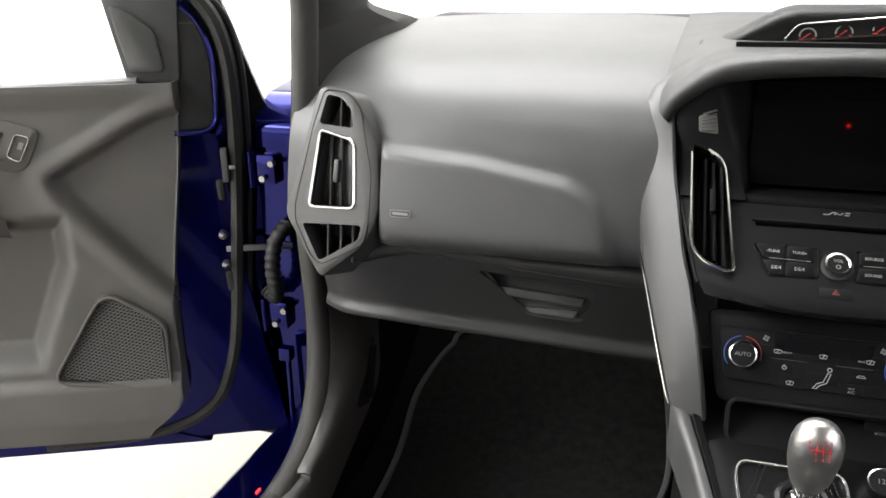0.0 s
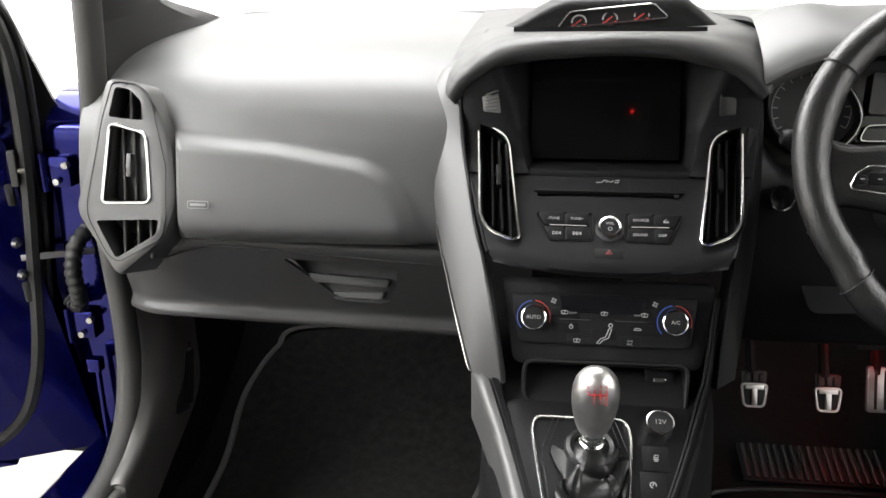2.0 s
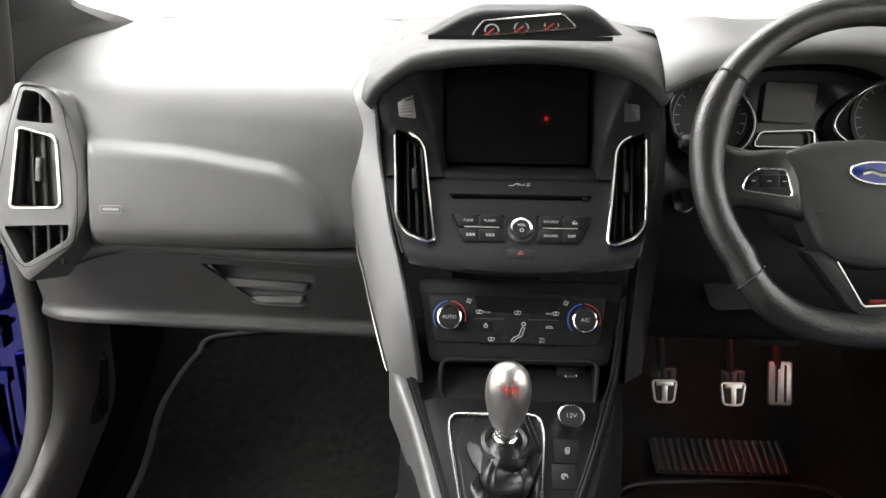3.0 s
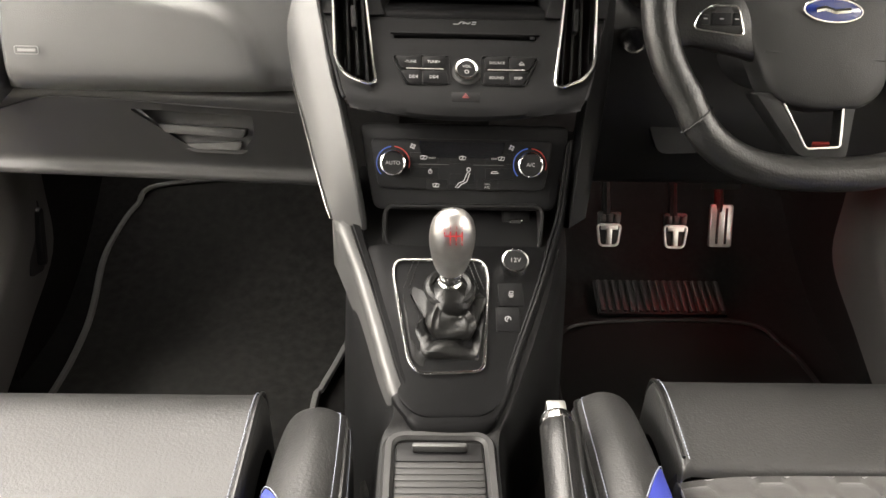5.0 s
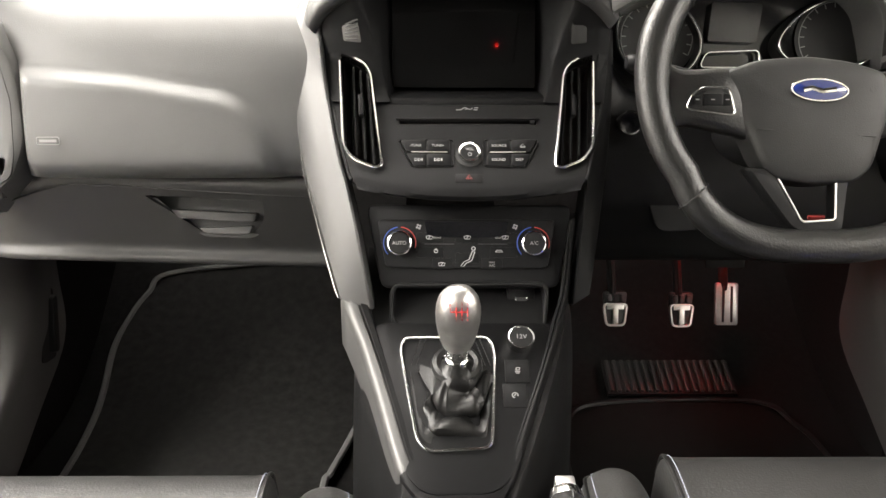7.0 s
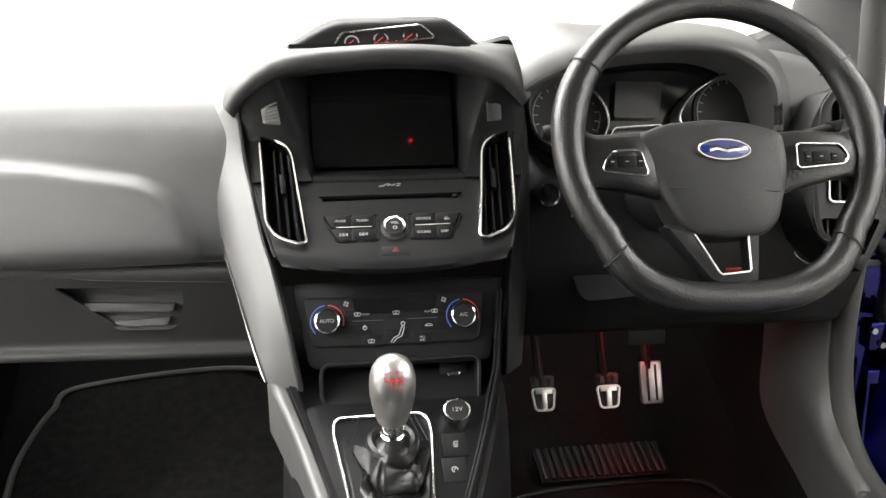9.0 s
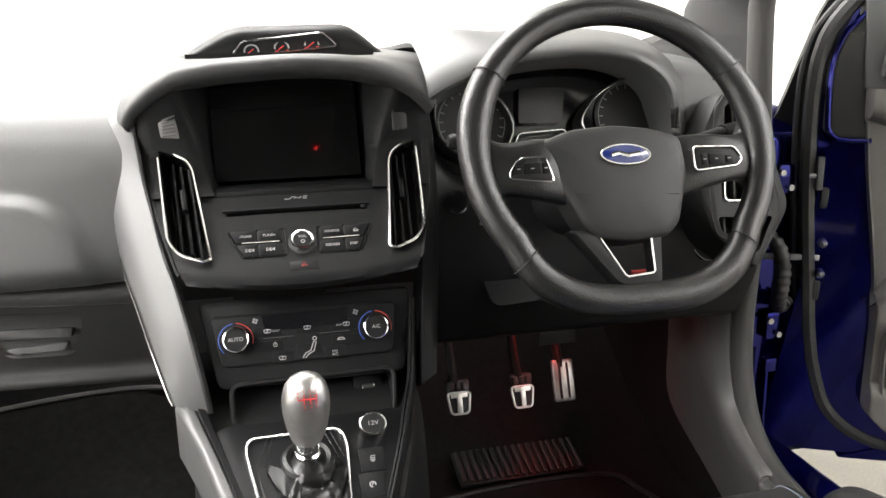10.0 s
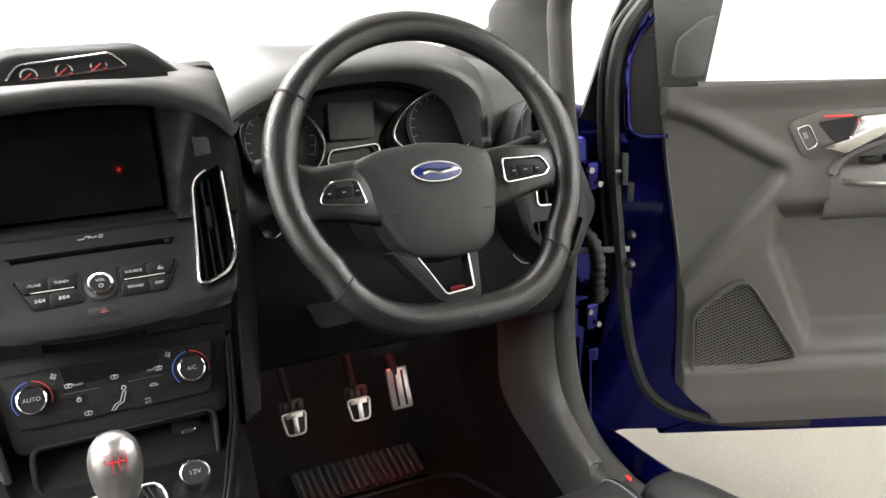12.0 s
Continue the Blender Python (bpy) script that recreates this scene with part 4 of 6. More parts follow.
cluster = thing("instrument_cluster", "unlit twin-dial instrument cluster behind the wheel", "instrument cluster", (0.37, 1.09, 1.03))
im = plane_frame((0.368, 1.085, 1.03), (1, 0, 0), (0, 0.3, 1))
part("back_panel", slab(rounded([(-0.20, -0.09), (0.20, -0.09), (0.20, 0.06), (0.13, 0.085), (-0.13, 0.085), (-0.20, 0.06)], 0.03), im, -0.02, -0.006), GLOSS, cluster)
for sg, q in ((-1, [(-0.1763, -0.0007), (-0.1473, 0.0234), (-0.1108, 0.0291), (-0.0781, -0.0012), (-0.0651, -0.0315), (-0.0797, -0.0629), (-0.120, -0.078), (-0.170, -0.05)]), (1, [(0.0249, -0.0344), (0.0562, 0.0061), (0.1068, 0.0302), (0.1468, 0.0266), (0.1736, 0.0029), (0.1678, -0.0249), (0.1546, -0.0464), (0.090, -0.078)])):
    o = rounded(q if sg < 0 else q[::-1], 0.024, 6)
    g = part("dial_cowl", ring(o, im, 0.004, -0.02, 0.022), HARD, cluster, "raised black dial surround")
    part("dial_trim", ring(o, im, 0.0018, 0.018, 0.024), CHROME, g, "thin bright rim")
    cx = sum(p[0] for p in q) / len(q)
    gmm = im @ pose(cx, -0.02, -0.004)
    part("dial_face", lathe([(0.052, 0), (0.052, 0.002), (0.001, 0.002)], gmm, 36), DARK, g)
    strokes([[(0.047 * math.cos(a), 0.047 * math.sin(a)) for a in np.linspace(3.7, -0.5, 30)]], gmm @ pose(0, 0, 0.003), 0.0006, DIMPRINT, g, "scale")
    strokes([[(r * math.cos(a), r * math.sin(a)) for r in (0.040, 0.046)] for a in np.linspace(3.7, -0.5, 15)], gmm @ pose(0, 0, 0.003), 0.0007, PRINT, g, "ticks")
part("display", slab(rounded([(-0.054, -0.0250), (0.0100, -0.0268), (0.0170, 0.0225), (-0.049, 0.0250)], 0.004), im, -0.006, 0.006), DISPLAY, cluster, "blank display, greyed for its reflection")
part("lower_trim", ring(rounded([(-0.064, -0.058), (0.012, -0.058), (0.011, -0.0380), (-0.056, -0.0410)], 0.006), im, 0.002, 0.0, 0.012), CHROME, cluster)

# knee panel, column shroud, side vent area
secs = []
for x in (0.15, 0.175, 0.22, 0.30, 0.40, 0.52, 0.58, 0.64, 0.67):
    k = ease(0.165, 0.22, x) * ease(0.63, 0.56, x)
    secs.append([(x, 1.095, mixed(1.04, 0.945, k)), (x, 1.055, mixed(0.99, 0.94, k)), (x, 1.03, 0.92), (x, 1.01, 0.86), (x, 1.015, 0.80), (x, 1.05, 0.73), (x, 1.10, 0.69), (x, 1.30, 0.68)])
knee = part("knee_panel", thicken(loft(secs, 40, 40), -0.008), HARD, dash, "black lower driver's panel")
# raised black slab stands for the shade inside an open pocket
part("pocket_shade", slab(rounded([(-0.06, 0.04), (0.05, 0.02), (0.06, -0.03), (-0.03, -0.035)], 0.015), plane_frame((0.29, 1.018, 0.80), (1, 0, 0), (0, 0.1, 1)), -0.02, 0.004, 0.002), DARK, dash)
stm = plane_frame((0.209, 1.014, 0.914), (1, 0.1, 0), (0, 0.25, 1))
start = part("start_button", lathe([(0.0160, -0.02), (0.0160, 0.003), (0.0148, 0.005), (0.0128, 0.002)], stm, 28), CHROME, dash, "chrome-ringed start button")
part("button_face", lathe([(0.0128, -0.002), (0.0128, 0.003), (0.001, 0.0035)], stm, 24), GLOSS, start)
part("light_switch", lathe([(0.03, -0.02), (0.03, 0.006), (0.027, 0.009), (0.001, 0.010)], plane_frame((0.585, 1.02, 0.835), (1, 0.05, 0), (0, 0.2, 1)), 28), HARD, dash, "black rotary light switch")
part("switch_rim", lathe([(0.0305, 0.002), (0.0315, 0.004), (0.0305, 0.007)], plane_frame((0.585, 1.02, 0.835), (1, 0.05, 0), (0, 0.2, 1)), 28), CHROME, dash)

# ---- steering wheel ----
WC = Vector((0.371, 0.866, 0.995))
wm = plane_frame(WC, (1, 0, 0), (0, 0.395, 0.919))
wheel = thing("steering_wheel", "black leather flat-bottomed steering wheel", "steering wheel", tuple(WC))


def rim_point(a, grow=0.0):
    x, y = 0.179 * math.cos(a), 0.170 * math.sin(a)
    low = -0.158
    if y < -0.10:
        t = (-0.10 - y) / 0.070
        y = -0.10 - 0.076 * (1 - (1 - t) ** 1.5)
        x *= 1 + 0.10 * t * (1 - t)
    return x, y


n = 120
rows = []
for i in range(n):
    a = 6.28318 * i / n
    x, y = rim_point(a)
    r = 0.0178 + 0.0022 * math.exp(-((math.sin(a) - 0.25) / 0.22) ** 2) + 0.001 * math.exp(-((math.sin(a) + 0.9) / 0.2) ** 2)
    d = Vector((x, y, 0)).normalized()
    rows.append([wm @ (Vector((x, y, 0)) + d * r * math.cos(6.28318 * j / 18) + Vector((0, 0, 1)) * r * 0.86 * math.sin(6.28318 * j / 18)) for j in range(18)])
rim = part("rim", grid(rows, close_u=True, close_v=True), LEATHER, wheel, "worn black leather rim")
for a in (0.57, 2.57, 3.88, 5.56):
    x, y = rim_point(a)
    d = Vector((x, y, 0)).normalized()
    t = Vector((-d.y, d.x, 0))
    part("seam", tube([wm @ (Vector((x, y, 0)) + d * 0.0196 * math.cos(b) + Vector((0, 0, 1)) * 0.0172 * math.sin(b)) for b in np.linspace(0, 6.283, 21)[:-1]], 0.0009, 5, closed=True, up=wm.to_3x3() @ t), DARK, rim)
# airbag cover, domed
OUT = rounded([(-0.104, 0.0105), (-0.066, 0.0232), (-0.013, 0.0270), (0.032, 0.0215), (0.0710, 0.0092), (0.0735, -0.033), (0.0540, -0.0935), (0.0365, -0.1075), (-0.009, -0.1105), (-0.0505, -0.1030), (-0.0655, -0.0865), (-0.0880, -0.0346)], 0.010)
rows = []
for f, h in ((1.0, -0.03), (1.0, 0.003), (0.988, 0.007), (0.955, 0.0095), (0.85, 0.012), (0.65, 0.0145), (0.4, 0.0165), (0.1, 0.017)):
    rows.append([wm @ Vector((-0.012 + (x + 0.012) * f, -0.04 + (y + 0.04) * f, h)) for x, y in OUT])
cover = part("airbag_cover", grid(rows, close_v=True, cap=True), COVER, wheel, "domed black airbag cover")
bdg = wm @ pose(-0.0065, -0.0120, 0.0158, 0, 0, -3)
badge = part("badge", lathe([(0.001, 0.004), (0.02, 0.0038), (0.0222, 0.002), (0.0222, -0.002)], bdg @ Matrix.Diagonal((1.35, 0.52, 1, 1)), 36), BADGEBLUE, cover, "blue oval badge")
part("badge_rim", tube([bdg @ Vector((0.0298 * math.cos(a), 0.0114 * math.sin(a), 0.0025)) for a in np.linspace(0, 6.283, 41)[:-1]], 0.0013, 6, closed=True, up=bdg.to_3x3() @ Vector((0, 0, 1))), CHROME, badge)
strokes([[(-0.018, -0.001), (-0.009, 0.0015), (0.002, -0.0012), (0.017, 0.0014)]], bdg @ pose(0, 0, 0.0043), 0.0024, CHROME, badge, "emblem")
part("cover_crease", tube([wm @ Vector((x, -0.056 - 0.06 * (x + 0.01), 0.0152 - 0.7 * (x + 0.01) ** 2)) for x in np.linspace(-0.072, 0.056, 15)], 0.0008, 5), DARK, cover)
lettering("AIRBAG", plane_frame(wm @ Vector((0.002, -0.080, 0.0130)), wm.to_3x3() @ Vector((1, 0, 0)), wm.to_3x3() @ Vector((0, 1, 0.13))) @ pose(0, 0, 0.0005), 0.006, FAINT, cover)
# spokes with their button pods
for sg in (-1, 1):
    a, b = [], []
    secs = []
    for x, t, l, h in ((0.060, 0.010, -0.060, 0.000), (0.085, 0.011, -0.053, 0.005), (0.110, 0.010, -0.048, 0.008), (0.135, 0.008, -0.043, 0.007), (0.152, 0.010, -0.043, 0.004), (0.164, 0.020, -0.054, 0.000), (0.174, 0.036, -0.072, -0.006)):
        secs.append([wm @ Vector((sg * x, l, h - 0.025)), wm @ Vector((sg * x, l - 0.002, h - 0.006)), wm @ Vector((sg * x, l + 0.012, h)), wm @ Vector((sg * x, (t + l) / 2, h + 0.002)), wm @ Vector((sg * x, t - 0.01, h)), wm @ Vector((sg * x, t + 0.002, h - 0.006)), wm @ Vector((sg * x, t, h - 0.025))])
    spk = part("spoke", thicken(loft(secs, 16, 24), 0.003), LEATHER, wheel, "leather-finished side spoke")
    corners = ((-0.1270, -0.0095), (-0.1010, -0.0098), (-0.0940, -0.0370), (-0.1450, -0.0305), (-0.1380, -0.0158)) if sg < 0 else ((0.0830, -0.0065), (0.1345, -0.0083), (0.1430, -0.0223), (0.1370, -0.0292), (0.0820, -0.0332))
    q = rounded(corners, 0.005)
    pd = part("button_pod", slab(q, wm, 0.002, 0.0125, 0.002), HARD, spk, "black button pod")
    part("pod_rim", ring(q, wm, 0.0022, 0.006, 0.014), CHROME, spk, "satin chrome rim")
    px = 0.118 if sg < 0 else 0.110
    for x, y, w, h in ((px, -0.0215, 0.020, 0.013), (px + 0.0165, -0.0225, 0.009, 0.010), (px - 0.0155, -0.0215, 0.008, 0.013)):
        part("key", block(wm @ pose(sg * x, y, 0.0118), w, h, 0.004, 0.0012), STACK, pd)
    strokes([[(sg * (px + k - 0.002), -0.0215), (sg * (px + k + 0.002), -0.0215)] for k in (-0.0155, 0.0, 0.0165)], wm @ pose(0, 0, 0.0140), 0.0005, PRINT, pd)
for x, y in ((-0.064, -0.013), (0.052, -0.011)):
    strokes([[(x - 0.003, y + 0.002), (x - 0.003, y - 0.002), (x + 0.003, y - 0.002), (x + 0.003, y + 0.002)]], wm @ pose(0, 0, 0.0148), 0.0004, DARK, cover)
# lower spoke, an open V in satin trim
hole = rounded([(-0.0470, -0.1020), (0.0165, -0.1040), (0.0158, -0.1470), (-0.0190, -0.1495)], 0.005)
edge = rounded([(-0.0800, -0.0920), (0.0330, -0.0960), (0.0240, -0.1620), (-0.0290, -0.1600)], [0.004, 0.004, 0.008, 0.012])
rows = [[wm @ Vector((*p, h)) for p in o] for o, h in ((hole, -0.016), (hole, 0.003), ([(mixed(a[0], b[0], 0.12), mixed(a[1], b[1], 0.12)) for a, b in zip(hole, edge)], 0.005), ([(mixed(a[0], b[0], 0.85), mixed(a[1], b[1], 0.85)) for a, b in zip(hole, edge)], 0.004), (edge, 0.0), (edge, -0.016))]
lsp = part("lower_spoke", grid(rows, close_u=True, close_v=True), HARD, wheel, "satin black lower spoke")
part("spoke_inlay", tube([wm @ Vector((x, y, 0.005)) for x, y in ((-0.0455, -0.1040), (-0.0320, -0.1280), (-0.0215, -0.1475), (-0.0180, -0.1500), (0.0130, -0.1478), (0.0155, -0.1455), (0.0160, -0.1300), (0.0165, -0.1080))], 0.0012, 6, up=wm.to_3x3() @ Vector((0, 0, 1))), ALLOY, lsp, "bright inlay round the opening")
part("spoke_mark", block(wm @ pose(-0.002, -0.1450, -0.002, 40, 0, 0), 0.018, 0.005, 0.004, 0.001), HAZARD, lsp, "small red emblem bar")
part("column_shroud", tube([wm @ Vector((0, -0.03, -0.03)), wm @ Vector((0, -0.03, -0.07)), wm @ Vector((0, -0.025, -0.16))], [0.075, 0.07, 0.062], 24, flat=0.8), HARD, wheel, "black steering column shroud")
for sg in (-1, 1):
    st = [wm @ Vector((sg * 0.06, 0.01, -0.06)), wm @ Vector((sg * 0.13, 0.022, -0.055)), wm @ Vector((sg * 0.165, 0.028, -0.05)), wm @ Vector((sg * 0.19, 0.032, -0.048))]
    s = part("stalk", tube(st, [0.008, 0.009, 0.011, 0.011], 14, flat=0.7), HARD, wheel, "black column stalk")
    part("stalk_end", tube([st[2], st[3], wm @ Vector((sg * 0.195, 0.0325, -0.048))], [0.0125, 0.0125, 0.009], 14, flat=0.75), STACK, s)

# ---- pedals ----
def pedal(x, y, z, w, h, tall, label):
    p = thing("pedal", label, "pedal", (x, y, z), "" if tall else "clutch and brake pedals")
    m = plane_frame((x, y, z), (1, 0, 0), (0, 0.35, 1))
    if tall:
        part("plate", slab(rounded([(-w, -h), (w, -h), (w, h), (-w, h)], 0.005), m, -0.006, 0.004, 0.002), ALLOY, p, "brushed aluminium plate")
        for sx in (-0.008, 0.008):
            part("rubber_strip", block(m @ pose(sx, 0.0, 0.005), 0.004, h * 1.7, 0.004, 0.001), RUBBER, p)
    else:
        part("rubber", slab(rounded([(-w, h), (w, h), (w * 0.72, -h), (-w * 0.72, -h)], 0.008), m, -0.008, 0.002, 0.002), RUBBER, p)
        part("frame", ring(rounded([(-w * 0.88, h * 0.2), (w * 0.88, h * 0.2), (w * 0.66, -h * 0.92), (-w * 0.66, -h * 0.92)], 0.006), m, 0.004, 0.0, 0.006), ALLOY, p, "brushed aluminium frame")
        part("stem", block(m @ pose(0, -h * 0.42, 0.004), 0.010, h * 1.0, 0.005, 0.001), ALLOY, p)
        part("bar", block(m @ pose(0, h * 0.08, 0.004), w * 1.4, 0.008, 0.005, 0.001), ALLOY, p)
        for i in range(3):
            part("stud", block(m @ pose((i - 1) * w * 0.55, h * 0.6, 0.004), 0.009, 0.016, 0.005, 0.002), RUBBER, p)
    part("arm", tube([(x - 0.005, y + 0.012, z + h * 0.6), (x - 0.012, y + 0.03, z + 0.10), (x - 0.015, y + 0.05, z + 0.26)], [0.009, 0.008, 0.009], 8, up=(1, 0, 0)), HARD, p)


pedal(0.300, 1.365, 0.475, 0.0225, 0.032, False, "aluminium and rubber clutch pedal")
pedal(0.424, 1.365, 0.473, 0.0225, 0.032, False, "aluminium and rubber brake pedal")
pedal(0.512, 1.375, 0.479, 0.021, 0.040, True, "tall aluminium accelerator pedal")

# ---- floor ----
def on_floor(x, y, lift):
    """The footwell floor, which curves up to the toe board."""
    z = 0.285 + lift
    if y > 1.28:
        z += 0.9 * (y - 1.28) ** 1.6
    return Vector((x, y, z))


for sg, side in ((-1, "left"), (1, "right")):
    part("floor_" + side, thicken(grid([[on_floor(sg * x, y, 0) for x in np.linspace(0.10, 0.74, 14)] for y in np.linspace(-1.2, 1.78, 60)]), -0.02 * sg), CARPET, kind="structure")
    part("footwell_wall_" + side, block(pose(sg * 0.738, 1.47, 0.56), 0.03, 0.66, 0.64), CARPET, kind="structure")
part("floor_tunnel", block(pose(0, 0.6, 0.36), 0.24, 2.2, 0.16, 0.03), CARPET, kind="structure")
mat_l = thing("floor_mat", "charcoal carpet floor mat with grey bound edge", "floor mat", (-0.42, 1.15, 0.30))


MO = [(-0.645, 0.62), (-0.648, 1.08), (-0.652, 1.20), (-0.666, 1.33), (-0.677, 1.44), (-0.662, 1.51), (-0.635, 1.56), (-0.59, 1.60), (-0.30, 1.62), (-0.20, 1.58), (-0.160, 1.40), (-0.172, 1.28), (-0.190, 1.19), (-0.210, 1.11), (-0.218, 1.05), (-0.21, 0.62)]
def mat_grid(outline, n=40):
    ys = np.linspace(min(p[1] for p in outline), max(p[1] for p in outline), n)
    rows = []
    for y in ys:
        xs = []
        k = len(outline)
        for i in range(k):
            (x0, y0), (x1, y1) = outline[i], outline[(i + 1) % k]
            if (y0 - y) * (y1 - y) <= 0 and abs(y1 - y0) > 1e-6:
                xs.append(x0 + (x1 - x0) * (y - y0) / (y1 - y0))
        a, b = (min(xs), max(xs)) if xs else (-0.4, -0.39)
        rows.append([on_floor(mixed(a, b, i / 16), y, 0.012) for i in range(17)])
    return thicken(grid(rows), -0.008)


part("surface", mat_grid(MO), MATWEAVE, mat_l)
part("binding", tube([on_floor(p.x, p.y, 0.013) for p in spline([(*p, 0) for p in MO], 120, True)], 0.0065, 6, closed=True, flat=0.7), BINDING, mat_l, "grey bound edge")
mat_r = thing("floor_mat", "dark carpet floor mat with black bound edge", "floor mat", (0.4, 1.0, 0.30))
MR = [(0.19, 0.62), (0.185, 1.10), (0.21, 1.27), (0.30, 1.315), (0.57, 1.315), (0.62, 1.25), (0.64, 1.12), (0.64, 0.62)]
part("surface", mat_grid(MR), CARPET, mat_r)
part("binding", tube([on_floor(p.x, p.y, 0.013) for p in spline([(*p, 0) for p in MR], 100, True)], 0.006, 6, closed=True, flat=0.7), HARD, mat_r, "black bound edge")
rest = thing("heel_pad", "ribbed black rubber heel pad in the footwell", "heel pad", (0.42, 1.38, 0.33))
part("base", block(plane_frame((0.418, 1.370, 0.321), (1, 0, 0), (0, 1, 0.33)), 0.25, 0.085, 0.008, 0.003), HARD, rest)
for i in range(17):
    part("rib", block(plane_frame((0.302 + i * 0.0145, 1.369, 0.326), (1, 0, 0), (0, 1, 0.33)), 0.008, 0.078, 0.009, 0.003), RUBBER, rest)

# ---- seats ----
def stitches(path, mat, parent, pitch=0.0048, length=0.0032, r=0.0006, name="stitching"):
    """A row of thread stitches along a path."""
    bm = bmesh.new()
    pts = [Vector(p) for p in path]
    run, nxt = 0.0, 0.0
    for a, b in zip(pts, pts[1:]):
        d = (b - a).length
        while nxt < run + d and d > 1e-6:
            s = a.lerp(b, (nxt - run) / d)
            u = (b - a).normalized()
            tube([s, s + u * length * 0.5 + Vector((0, 0, r * 0.5)), s + u * length], r, 4, bm=bm)
            nxt += pitch
        run += d
    return part(name, bm, mat, parent, "pale thread stitching")


def hexed(x, y):
    """Depth of the pressed hexagon lines."""
    s = 0.040
    best = 9.0
    q = (2 / 3 * x) / s * 1.55
    r = (-x * 1.55 / 3 + 0.57735 * y * 2.3) / s
    d = []
    for dq in (-1, 0, 1):
        for dr in (-1, 0, 1):
            cq, cr = round(q) + dq, round(r) + dr
            px, py = q - cq, r - cr
            d.append(math.sqrt(max(px * px + py * py + px * py, 0)))
    d.sort()
    return ease(0.14, 0.0, d[1] - d[0])


